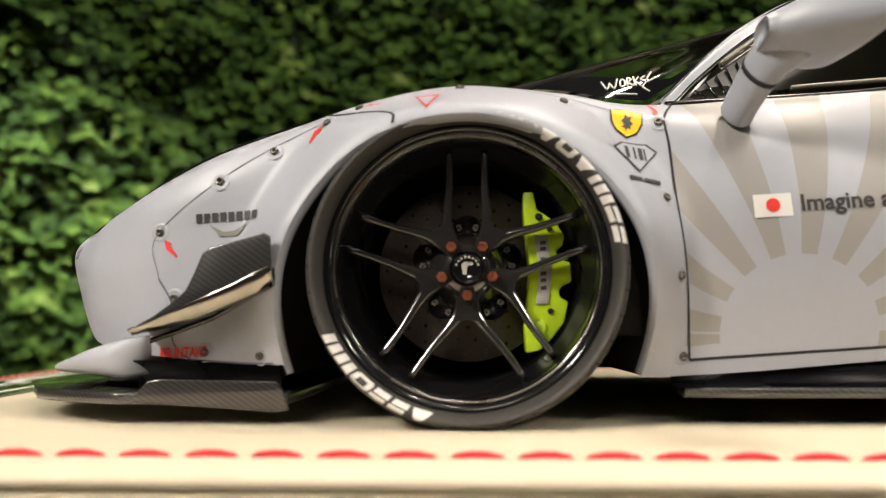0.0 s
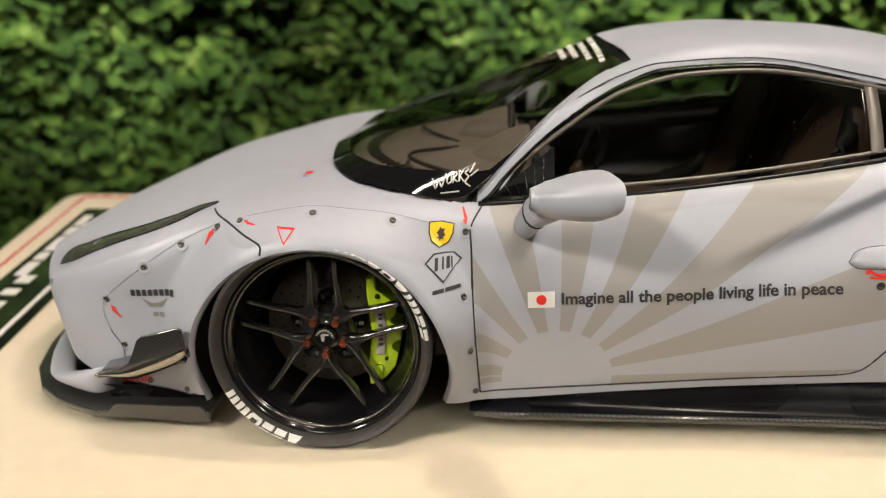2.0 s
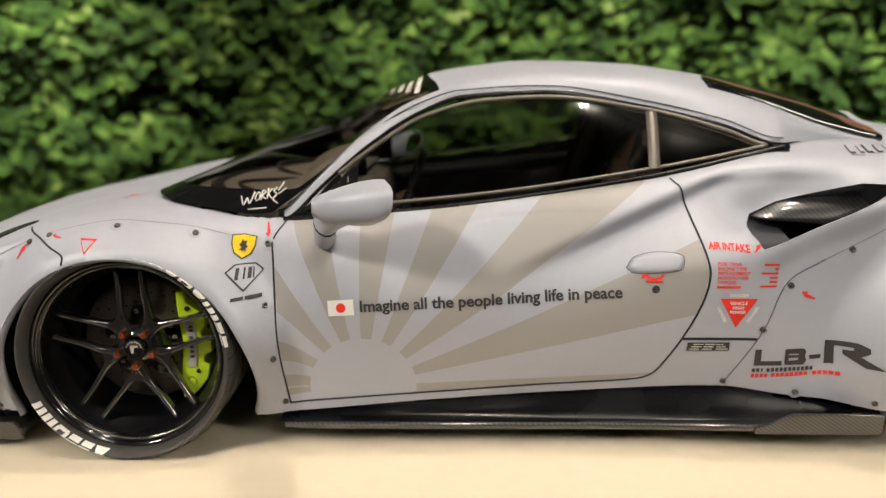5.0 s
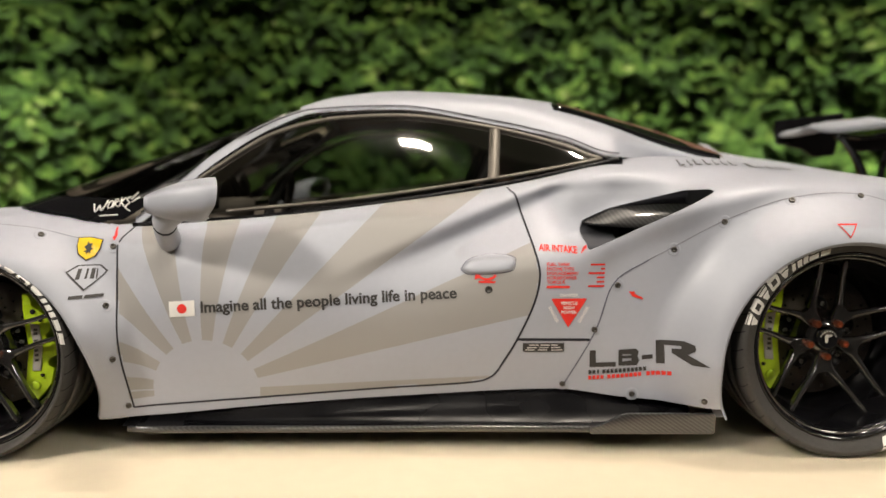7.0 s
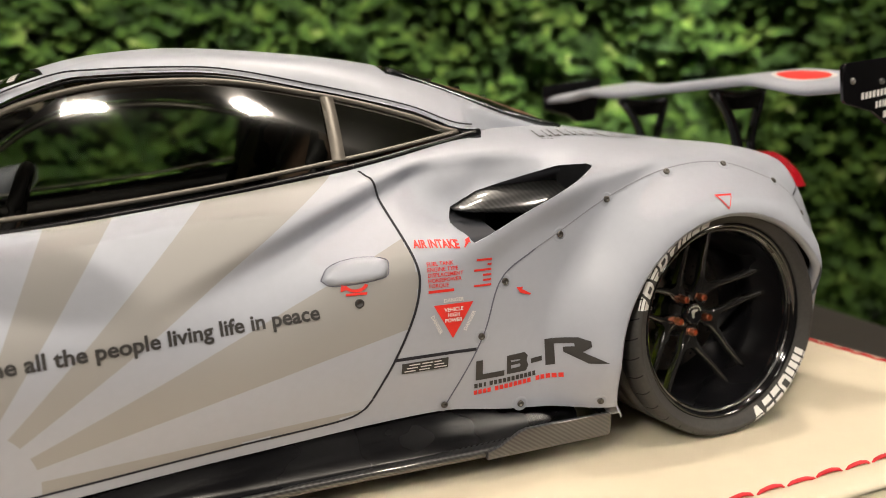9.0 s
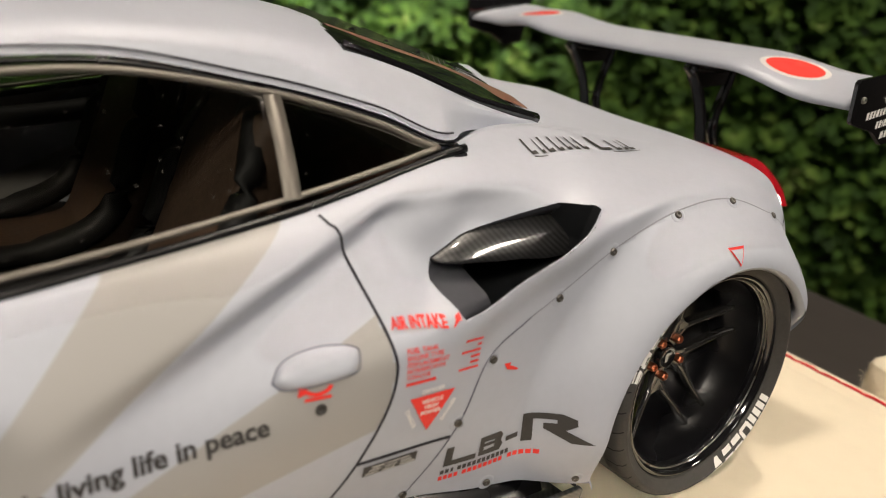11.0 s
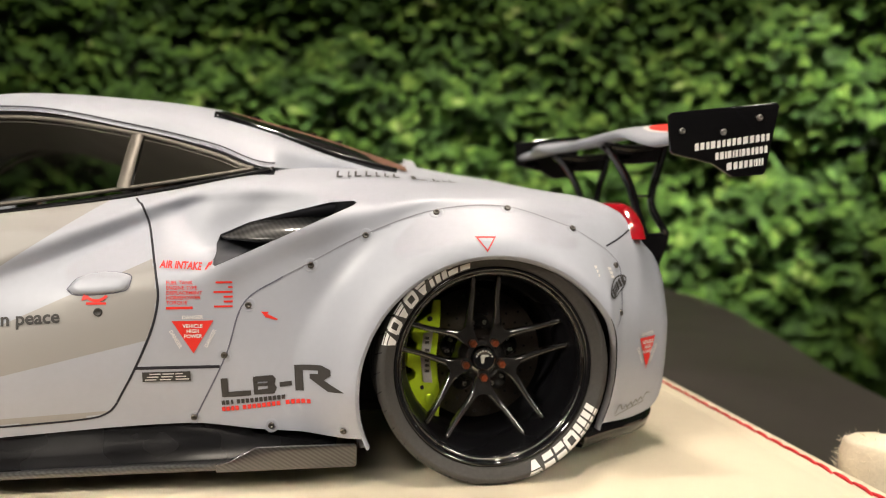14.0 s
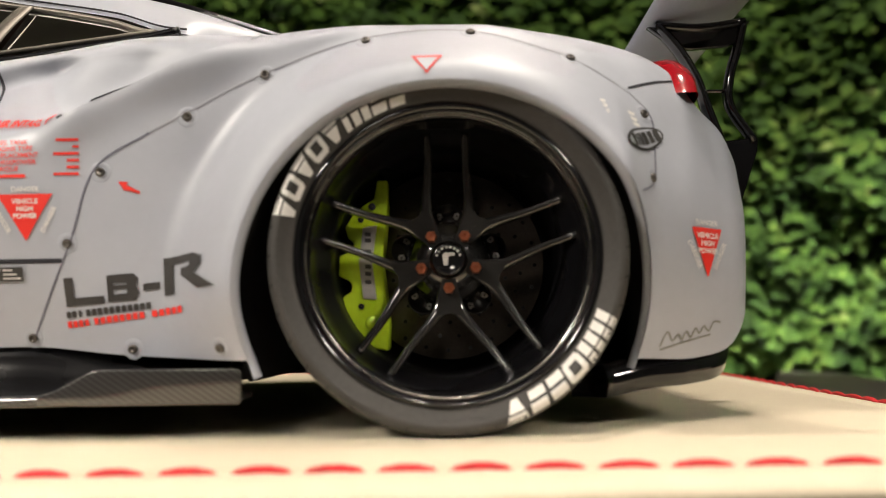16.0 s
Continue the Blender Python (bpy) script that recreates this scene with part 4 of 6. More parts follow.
    hi3 = curve(TOP_WS)
    rows = []
    for t in np.linspace(0, 1, 33):
        r = lo3 * (1 - t) + hi3 * t
        r[:, 2] += .004 * t * (1 - t)
        rows.append(r)
    sheet = np.array(rows)
    flat = sheet.reshape(-1, 3)

    def at_screen(t, u):
        a, b = t * 32, u * 40
        i, k = min(int(a), 31), min(int(b), 39)
        a, b = a - i, b - k
        return tuple((sheet[i, k] * (1 - b) + sheet[i, k + 1] * b) * (1 - a) + (sheet[i + 1, k] * (1 - b) + sheet[i + 1, k + 1] * b) * a)

    def patch(t0, t1, u0, u1, nt, nu):
        us = np.linspace(u0, u1, nu)
        return [at_screen(t0(u) + (t1(u) - t0(u)) * k, u) for k in np.linspace(0, 1, nt) for u in us], grid_faces(nt, nu)

    foot, brow = lambda u: .055 + .15 * (1 - u) ** 2, lambda u: .965
    bands = [patch(lambda u: 0, foot, .045, 1, 5, 41), patch(brow, lambda u: 1, .045, 1, 3, 41), patch(lambda u: 0, lambda u: 1, 0, .045, 33, 3)]
    for name, (near, local), mat in (("windscreen", patch(foot, brow, .045, 1, 30, 41), M_WSCREEN), ("windscreen_border", join_lists(bands), M_DARKGLASS)):
        v, q = join_lists([(near, local), (flip(near), [f[::-1] for f in local])])
        bm = bmesh.new()
        vs = [bm.verts.new(p) for p in v]
        for f in q:
            bm.faces.new([vs[i] for i in f])
        bmesh.ops.remove_doubles(bm, verts=bm.verts, dist=0.0008)
        part(name, bm, mat, car)
    global WS
    WS = BVHTree.FromPolygons([Vector(p) for p in flat], [tuple(f) for f in grid_faces(33, 41)])


def build_interior(car):
    # tub, dashboard, wheel, two seats
    bm = plate([(.30, .30), (.30, .60), (.52, .66), (.62, .62), (.60, .45), (1.80, .40), (1.92, .84), (2.0, .84), (2.0, .18), (.30, .18)], .16, 2 * YC - .16, "y", .01)
    part("cabin_tub", bm, M_CABIN, car)
    bm = plate([(.22, .56), (.20, .66), (.34, .72), (.55, .735), (.66, .70), (.68, .60), (.62, .52)], .20, 2 * YC - .20, "y", .02)
    part("dashboard", bm, M_DASH, car)
    shelf = []
    for y in np.linspace(.19, 2 * YC - .19, 35):
        near = min(y, 2 * YC - y)
        x0 = np.interp(near, [.21, .28, .40, .54, .68, .80, YC], [.34, .22, .08, -.02, -.08, -.108, -.115]) + .07
        for t in np.linspace(0, 1, 8):
            x = x0 + (.60 - x0) * t
            shelf.append((x, y, .715 + .035 * t + .012 * math.sin(t * math.pi) + .022 * math.exp(-((y - .55) / .13) ** 2) * step(.5, .9, t)))
    mesh_part("dash_top", shelf, grid_faces(35, 8), M_DASH, car, "grey-brown dash top under the windscreen")
    for y in np.linspace(.34, 2 * YC - .34, 34):
        near = min(y, 2 * YC - y)
        x0 = np.interp(near, [.21, .28, .40, .54, .68, .80, YC], [.34, .22, .08, -.02, -.08, -.108, -.115]) + .125
        slot = [(x0, y - .010, .7315), (x0 + .045, y - .010, .7345), (x0 + .045, y + .004, .7345), (x0, y + .004, .7315)]
        mesh_part("defroster_slot", slot + [(a, b, c - .008) for a, b, c in slot], [(0, 1, 2, 3), (0, 4, 5, 1), (1, 5, 6, 2), (2, 6, 7, 3), (3, 7, 4, 0)], M_CABIN, car, smooth=False)
    v, f = tube([(.62 + .05 * math.cos(t), .55 + .11 * math.cos(t), .735 - .045 * math.sin(t) * 0 + .0) for t in np.linspace(0, math.pi, 10)], .04, 8)
    mesh_part("instrument_hood", v, f, M_DASH, car)
    for yc, wide, x0, mat in ((.55, .17, .40, M_DASH), (1.02, .12, .34, M_DASH)):
        dome = []
        for u in np.linspace(0, 1, 9):
            for a in np.linspace(0, math.pi, 13):
                k = math.sin(u * math.pi / 2) ** .6
                dome.append((x0 + .22 * u, yc - wide * k * math.cos(a), .728 + .012 * u + .120 * k * math.sin(a)))
        hood = mesh_part("dash_hood", dome, grid_faces(9, 13), mat, car)
        v, f = tube(dome[8 * 13:], .015, 6)
        mesh_part("hood_edge", v, f, M_CABIN, hood)
    for y0, y1 in ((.30, .74), (.84, 1.52)):
        v, f = tube([(x, y, .745 + .014 * math.sin(3.14 * (y - y0) / (y1 - y0))) for x, y in ((.36 - .16 * math.sin(3.14 * (q - y0) / (y1 - y0)), q) for q in np.linspace(y0, y1, 14))], .007, 6)
        mesh_part("dash_seam", v, f, M_CABIN, car)
    ring = [(.80 + .05 * math.sin(t), .55 + .165 * math.cos(t), .70 + .155 * math.sin(t)) for t in np.linspace(0, 2 * math.pi, 40)]
    v, f = tube(ring, .017, 8)
    w = mesh_part("steering_wheel", v, f, M_CABIN, car)
    v, f = join_lists([tube([(.80 + .05 * math.sin(t), .55 + .15 * math.cos(t), .70 + .14 * math.sin(t)), (.77, .55, .69)], [.012, .03], 8) for t in (0, math.pi, -math.pi / 2)])
    mesh_part("wheel_spoke", v, f, M_SEAT, w)
    for yc in (.55, 2 * YC - .55):
        prof = [(1.05, .36), (1.08, .46), (1.30, .44), (1.42, .46), (1.52, .72), (1.60, .96), (1.68, .985), (1.70, .93), (1.62, .60), (1.55, .36)]
        bm = plate(prof, yc - .19, yc + .19, "y", .035)
        seat = part("seat", bm, M_SEAT, car)
        for s in (-1, 1):
            v, f = tube(spline([(1.06, yc + .2 * s, .46), (1.3, yc + .21 * s, .47), (1.47, yc + .22 * s, .56), (1.56, yc + .20 * s, .80), (1.62, yc + .12 * s, .95)], 6), [.03] * 6 + [.04] * 12 + [.03] * 7, 8)
            mesh_part("seat_bolster", v, f, M_CABIN, seat)
        strap, sf = tube([(1.50, yc - .07, .60), (1.575, yc - .07, .85), (1.62, yc - .065, .98)], .012, 6)
        mesh_part("seat_belt", strap, sf, M_FRAME, seat)
    for s in (0, 1):
        v, f = tube(spline([(.66, .19, .66), (1.0, .20, .69), (1.5, .25, .74), (1.8, .28, .80)], 8), .035, 8)
        mesh_part("door_top_pad", v if s == 0 else flip(v), f, M_CABIN, car)
    xs = np.linspace(.95, 1.80, 16)
    lining = []
    for x in xs:
        for y in np.linspace(.42, 2 * YC - .42, 13):
            near = min(y, 2 * YC - y)
            z = np.interp(near, [.45, .6, YC], [np.interp(x, [p[0] for p in t], [p[2] for p in t]) for t in (T2, T3, T4)])
            lining.append((x, y, z - .035))
    mesh_part("headliner", lining, grid_faces(16, 13), M_BROWN, car, "brown cabin headliner")
    bm = plate([(1.74, .45), (1.95, .45), (1.98, .86), (1.86, .90)], .30, 2 * YC - .30, "y", .01)
    part("rear_bulkhead", bm, M_BROWN, car)


# ---------------------------------------------------------------- wheels


def lathe(profile, n=72):
    """Turns (y, r) points round the y axis; returns verts and faces."""
    v = [(r * math.cos(2 * math.pi * k / n), y, r * math.sin(2 * math.pi * k / n)) for y, r in profile for k in range(n)]
    return v, grid_faces(len(profile), n, True)


def softened(v, f, by):
    bm = bmesh.new()
    vs = [bm.verts.new(p) for p in v]
    for q in f:
        bm.faces.new([vs[i] for i in q])
    bmesh.ops.recalc_face_normals(bm, faces=bm.faces)
    sharp = [e for e in bm.edges if len(e.link_faces) == 2 and e.calc_face_angle() > 0.6]
    bmesh.ops.bevel(bm, geom=sharp, offset=by, segments=2, affect="EDGES")
    return bm


def build_wheel(car, R, lip_r, lip_y, out_y, hub_y, tip_y, k, turned, top_print, low_print, at):
    """One wheel, its axis along y and its face towards -y; at: the pose in full-size metres."""
    wide = 0.31
    # rim: rolled lip, step, barrel
    rim_prof = [(lip_y + .02, lip_r + .004), (lip_y - .004, lip_r + .002), (lip_y - .010, lip_r - .003), (lip_y - .010, lip_r - .008), (lip_y - .002, lip_r - .013), (lip_y + .010, lip_r - .0165), (lip_y + .010, lip_r - .021), (lip_y + .016, lip_r - .024),
                (lip_y + .030, lip_r - .026), (max(tip_y, lip_y + .05) + .012, lip_r - .030), (max(tip_y, lip_y + .05) + .030, lip_r - .046), (max(tip_y, lip_y + .05) + .06, lip_r - .052), (out_y + wide - .02, lip_r - .060), (out_y + wide - .02, .08)]
    v, f = lathe(rim_prof[:9])
    wheel = mesh_part("wheel", v, f, M_GLOSS, car, "gloss black wheel with slim split spokes")
    v, f = lathe(rim_prof[8:])
    mesh_part("barrel", v, f, M_BARREL, wheel, "black inner barrel")
    # highlight of the rolled lip, put in as a brighter metal ring
    v, f = lathe([(lip_y + .0088 + .0022 * math.sin(q), lip_r - .0185 + .0022 * math.cos(q)) for q in np.linspace(0, 2 * math.pi, 9)], 96)
    mesh_part("rim_lip", v, f, M_EDGE_LIGHT, wheel, "thin brighter ring for the light on the lip")
    m = lambda r: out_y + r
    sw = lip_r + (R - lip_r) * 0.55
    tyre_prof = [(lip_y + .022, lip_r - .003), (lip_y - .012, lip_r + .0015), (lip_y * .55 + out_y * .45, lip_r + .004), (m(.010), sw - .009), (m(.002), sw - .002), (m(.000), sw + .003), (m(.004), R - .010), (m(.012), R - .004), (m(.026), R - .0005), (m(.075), R), (m(.078), R - .007), (m(.090), R - .007), (m(.093), R),
                 (m(.150), R), (m(.153), R - .007), (m(.167), R - .007), (m(.170), R), (m(.225), R), (m(.228), R - .007), (m(.240), R - .007), (m(.243), R), (m(.285), R - .002), (m(.31), R - .02), (m(.30), lip_r)]
    v, f = lathe(tyre_prof, 120)
    tyre = mesh_part("tyre", v, f, M_TYRE, wheel, "black rubber tyre with white sidewall blocks")
    cuts = []
    for q in range(38):
        a = 2 * math.pi * q / 38
        p0 = []
        for y, r, t in ((m(.0035), R - .012, 0), (m(.010), R - .0045, .012), (m(.026), R + .0004, .03), (m(.060), R + .0006, .05)):
            w = .011
            for s in (-1, 1):
                b = a + t + s * w / 2
                p0.append(((r + .0006) * math.cos(b), y - .0008, (r + .0006) * math.sin(b)))
        cuts.append((p0, [(2 * i, 2 * i + 1, 2 * i + 3, 2 * i + 2) for i in range(3)]))
    v, f = join_lists(cuts)
    mesh_part("tread_groove", v, f, M_WELL, tyre)
    # sidewall print as plain slanted shapes: wedges, frames with a hole, bars, slit blocks
    y_side = lambda r: np.interp(r, [lip_r + .004, sw - .009, sw - .002, sw + .003, R - .010, R - .004], [lip_y * .55 + out_y * .45, m(.010), m(.002), m(.0), m(.004), m(.012)])
    figures = {"w": [((0, 1), (1, 1), (.66, 0), (.34, 0))], "o": [((0, .12), (.26, .12), (.26, .88), (0, .88)), ((.74, .12), (1, .12), (1, .88), (.74, .88)), ((.08, 0), (.92, 0), (.92, .26), (.08, .26)), ((.08, .74), (.92, .74), (.92, 1), (.08, 1))],
               "i": [((.20, 0), (.80, 0), (.80, 1), (.20, 1))], "e": [((0, 0), (.90, 0), (.90, .40), (0, .40)), ((.06, .54), (.95, .54), (.95, 1), (.06, 1))],
               "b": [((0, 0), (.42, 0), (.42, 1), (0, 1)), ((.56, 0), (1, 0), (.94, 1), (.56, 1))]}
    for a0, a1, row in (top_print, low_print):
        room = {"i": .55, "w": 1.0, "o": 1.05, "e": .9, "b": 1.0}
        total, a = sum(room[c] for c in row), a0
        r0, r1 = lip_r + .0055, R - .0065
        for c in row:
            cell = (a1 - a0) * room[c] / total
            bits = []
            for quad in figures[c]:
                quad = np.array(quad)
                v = []
                for t in np.linspace(0, 1, 5):
                    for q in np.linspace(0, 1, 4):
                        u, w = (quad[0] * (1 - q) + quad[1] * q) * (1 - t) + (quad[3] * (1 - q) + quad[2] * q) * t
                        up = w if a1 < a0 else 1 - w
                        r = r0 + (r1 - r0) * up
                        b = math.radians(a + cell * (.05 + .90 * u) + (a1 - a0) / abs(a1 - a0) * 1.3 * (w - .5))
                        v.append((r * math.cos(b), y_side(r) - .0016, r * math.sin(b)))
                bits.append((v, grid_faces(5, 4)))
            v, f = join_lists(bits)
            mesh_part("sidewall_block", v, f, M_WHITE, tyre, "white print block")
            a += cell
    # spokes: five forks, roots at the nuts
    base = None
    for q in range(5):
        ang = math.radians(54 + 72 * q)
        if base is None:
            deep = lambda r: hub_y + .004 + (tip_y - hub_y) * max(0, (r - .085) / .160) ** 1.25
            bits = []
            for s in (-1, 1):  # flat-faced arms with chamfered edges
                stations = [(.050, 0.0, .016), (.080, 6.5, .0170), (.100, 11.5, .0125), (.130, 18.0, .0092), (.180, 24.3, .0076), (.246, 27.5, .0072)]
                mid = spline([(r * math.cos(math.radians(o * s)), r * math.sin(math.radians(o * s)), w) for r, o, w in stations], 5)
                ring = []
                for i, (a, b, w) in enumerate(mid):
                    d = Vector(mid[min(i + 1, len(mid) - 1)][:2]) - Vector(mid[max(i - 1, 0)][:2])
                    d.normalize()
                    y = deep(math.hypot(a, b))
                    for c, h in ((-1, .026), (-1, .006), (-.78, .0016), (0, 0), (.78, .0016), (1, .006), (1, .026)):
                        ring.append(((a - d.y * w * c) * k, y + h, (b + d.x * w * c) * k))
                bits.append((ring, grid_faces(len(mid), 7) + [tuple(range((len(mid) - 1) * 7, len(mid) * 7))]))
            # web between the arms at the root, with a hollow edge
            web = [(.040, -20), (.040, 20), (.085, 15), (.112, 14.5), (.106, 7), (.102, 0), (.106, -7), (.112, -14.5), (.085, -15)]
            top_v = [(r * k * math.cos(math.radians(o)), deep(r) + .0006, r * k * math.sin(math.radians(o))) for r, o in web]
            bits.append((top_v + [(a, b + .0005, c) for a, b, c in top_v] + [(a, b + .02, c) for a, b, c in top_v], [tuple(range(9))] + [(9 + i, 9 + (i + 1) % 9, 18 + (i + 1) % 9, 18 + i) for i in range(9)]))
            v, f = join_lists(bits)
            base = mesh_part("spoke", v, f, M_RIM, wheel, "satin black split spoke")
            sp = base
        else:
            sp = new("spoke", base.data)
            sp.parent = wheel
            sp["label"] = "satin black split spoke"
        sp.matrix_basis = Matrix.Rotation(-ang, 4, "Y")
    # hub, cap and nuts
    v, f = lathe([(hub_y + .075, .085 * k), (hub_y + .045, .078 * k), (hub_y + .030, .064 * k), (hub_y + .010, .048 * k), (hub_y + .006, .036 * k)], 48)
    mesh_part("hub", v, f, M_RIM, wheel)
    v, f = lathe([(hub_y + .01, .032 * k), (hub_y - .010, .031 * k), (hub_y - .012, .028 * k), (hub_y - .010, .026 * k), (hub_y - .011, .0005)], 40)
    cap = mesh_part("centre_cap", v, f, M_GLOSS, wheel)
    # plain mark on the cap
    mark = [((x - .5) * .03 * k, hub_y - .0125, (z - .5) * .03 * k) for x, z in ((.2, .1), (.46, .1), (.50, .62), (.62, .70), (.9, .72), (.9, .92), (.25, .92), (.1, .75))]
    mesh_part("cap_mark", mark, [tuple(range(len(mark)))], M_MARK, cap, smooth=False)
    ring = []
    for a in list(range(20, 161, 20)):
        b, v0 = math.radians(a), []
        for r, da in ((.0215, -6), (.0215, 6), (.0255, 6), (.0255, -6)):
            v0.append((r * k * math.cos(b + math.radians(da)), hub_y - .0125, r * k * math.sin(b + math.radians(da))))
        ring.append((v0, [(0, 1, 2, 3)]))
    v, f = join_lists(ring)
    mesh_part("cap_ring_marks", v, f, M_MARK, cap, smooth=False)
    nut = None
    for q in range(5):
        a = math.radians(54 + 72 * q)
        if nut is None:
            nv = []
            for r, y in ((.0115, .004), (.0115, -.014), (.0095, -.018), (.006, -.018), (.0055, -.012)):
                nv += [(r * k * math.cos(i * math.pi / 3), hub_y + y, r * k * math.sin(i * math.pi / 3)) for i in range(6)]
            nut = mesh_part("wheel_nut", nv, grid_faces(5, 6, True) + [tuple(range(24, 30))], M_COPPER, wheel, "copper coloured wheel nut", smooth=False)
            o = nut
        else:
            o = new("wheel_nut", nut.data)
            o.parent = wheel
            o["label"] = "copper coloured wheel nut"
        o.matrix_basis = pose(.0545 * k * math.cos(a) * S, 0, .0545 * k * math.sin(a) * S)
    # brake disc with drilled holes, caliper
    dy = hub_y + .105
    v, f = lathe([(dy + .02, .192 * k), (dy, .192 * k), (dy, .10 * k), (dy - .03, .092 * k), (dy - .03, .03)], 64)
    mesh_part("brake_disc", v, f, M_DISC, wheel, "drilled dark carbon brake disc")
    ring = [(.0042 * k * math.cos(i * math.pi / 4), .0042 * k * math.sin(i * math.pi / 4)) for i in range(8)]
    hole = None
    for q in range(72):
        a, r = 2 * math.pi * q / 72 + (q % 3) * .03, (.118, .146, .174)[q % 3] * k
        if hole is None:
            hole = o = mesh_part("disc_hole", [(x, dy - .0008, z) for x, z in ring] + [(x, dy + .012, z) for x, z in ring], [tuple(range(8))] + grid_faces(2, 8, True), M_WELL, wheel, smooth=False)
        else:
            o = new("disc_hole", hole.data)
            o.parent = wheel
        o.matrix_basis = pose(r * math.cos(a) * S, 0, r * math.sin(a) * S)
    # round pockets between the spoke roots, each with a bolt between two curved clips
    for q in range(5):
        a = math.radians(90 + 72 * q)
        c = Vector((.088 * k * math.cos(a), 0, .088 * k * math.sin(a)))
        v, f = lathe([(dy - .020, .034), (dy - .036, .0335), (dy - .038, .0315), (dy - .032, .030), (dy - .030, .0005)], 28)
        pocket = mesh_part("hub_pocket", [(p[0] + c.x, p[1], p[2] + c.z) for p in v], f, M_BARREL, wheel)
        out = Vector((math.cos(a), 0, math.sin(a)))
        over = Vector((-out.z, 0, out.x))
        # light on the bowl's inner edge put in as a brighter arc, and two small plates with a hole at its flanks
        arc = [c + (out * -math.cos(e) + over * math.sin(e)) * .0275 for e in np.linspace(-1.0, 1.0, 10)]
        v, f = tube([(p.x, dy - .037, p.z) for p in arc], .0014, 5)
        mesh_part("pocket_edge", v, f, M_EDGE_LIGHT, pocket)
        for s0 in (-1, 1):
            mid = c + over * (.019 * s0) + out * .006
            lay_a, lay_b = (out + over * (.35 * s0)).normalized(), (over - out * (.35 * s0)).normalized()
            pts = [mid + lay_a * (.0075 * math.copysign(abs(math.cos(e)) ** .6, math.cos(e))) + lay_b * (.0042 * math.copysign(abs(math.sin(e)) ** .6, math.sin(e))) for e in np.linspace(0, 2 * math.pi, 14, endpoint=False)]
            clip_plate = part("pocket_plate", plate([(p.x, p.z) for p in pts], dy - .0345, dy - .030, "y", .0006), M_MARK, pocket, "pale metal plate")
            v, f = lathe([(dy - .0349, .0024), (dy - .0353, .0020), (dy - .0353, .0005)], 10)
            mesh_part("plate_hole", [(p[0] + mid.x, p[1], p[2] + mid.z) for p in v], f, M_WELL, clip_plate)
            hook = [mid + lay_b * (-.0075 * s0) + lay_a * (.0055 * math.sin(e)) + lay_b * (.002 * s0 * math.cos(e)) for e in np.linspace(-1.2, 1.2, 6)]
            v, f = tube([(p.x, dy - .033, p.z) for p in hook], .0011, 5)
            mesh_part("pocket_clip", v, f, M_MARK, pocket)
    side_of = -1 if turned else 1
    outline = [(.118, .165), (.140, .165), (.146, .128), (.165, .116), (.186, .100), (.204, .072), (.198, .050), (.186, .042), (.186, .030), (.198, .022), (.215, .016), (.217, -.024), (.198, -.032), (.190, -.042), (.192, -.056), (.209, -.066), (.200, -.110), (.172, -.145), (.150, -.166), (.122, -.172), (.118, -.12), (.124, -.06), (.131, 0), (.124, .06), (.118, .12)]
    outline = [(side_of * a * k, b * k) for a, b in outline]
    cal = part("brake_caliper", plate(outline, dy - .066, dy + .035, "y", .004), M_LIME, wheel, "lime green brake caliper")
    for zz, rr, mat in ((.112, .008, M_WELL), (-.118, .015, M_LIME), (.086, .006, M_WELL), (-.085, .006, M_WELL)):
        v, f = lathe([(dy - .064, rr), (dy - .070, rr), (dy - .072, rr * .8), (dy - .072, .0005)], 16)
        mesh_part("caliper_bolt", [(p[0] + side_of * (.150 if abs(zz) > .1 else .172) * k, p[1], p[2] + zz * k) for p in v], f, mat, cal)
    label = [(.140, .075), (.168, .070), (.176, .0), (.168, -.070), (.142, -.072), (.150, 0)]
    part("caliper_label", plate([(side_of * a * k, b * k) for a, b in label], dy - .0705, dy - .06, "y", .0015), M_MARK, cal, "pale grey label plate")
    for zz in (.052, .040, .018, .004, -.012, -.026, -.042):
        bar = [(side_of * (.156 + e) * k, dy - .0716, (zz + g) * k) for e, g in ((-.004, 0), (.008, .001), (.008, .009), (-.004, .008))]
        mesh_part("label_bar", bar, [(0, 1, 2, 3)], M_INK, cal, smooth=False)
    # all pieces lie one level under the wheel
    deep = [o for o in wheel.children_recursive if o.parent != wheel]
    while deep:
        for o in deep:
            if o.parent.parent == wheel:
                o.matrix_basis = o.parent.matrix_basis @ o.matrix_basis
                o.parent = wheel
        deep = [o for o in wheel.children_recursive if o.parent != wheel]
    wheel.matrix_basis = Matrix.Translation(Vector(at) * S)
    return wheel


def build_wheels(car):
    front = build_wheel(car, .322, .288, -.055, -.098, 0.008, -.012, 1.0184, False, (80, 7, "wowowibee"), (206, 257, "bboeew"), (-.008, -.02, .320))
    rear = build_wheel(car, .339, .288, -.120, -.150, 0.012, -.030, 1.0625, True, (168, 103, "wowowibee"), (-22, -72, "bboeew"), (2.642, .04, .338))
    for w, p in ((front, (-.008, 2 * YC + .02, .320)), (rear, (2.642, 2 * YC - .04, .338))):
        copy_thing(w, Matrix.Translation(Vector(p) * S) @ Matrix.Rotation(math.pi, 4, "Z"))


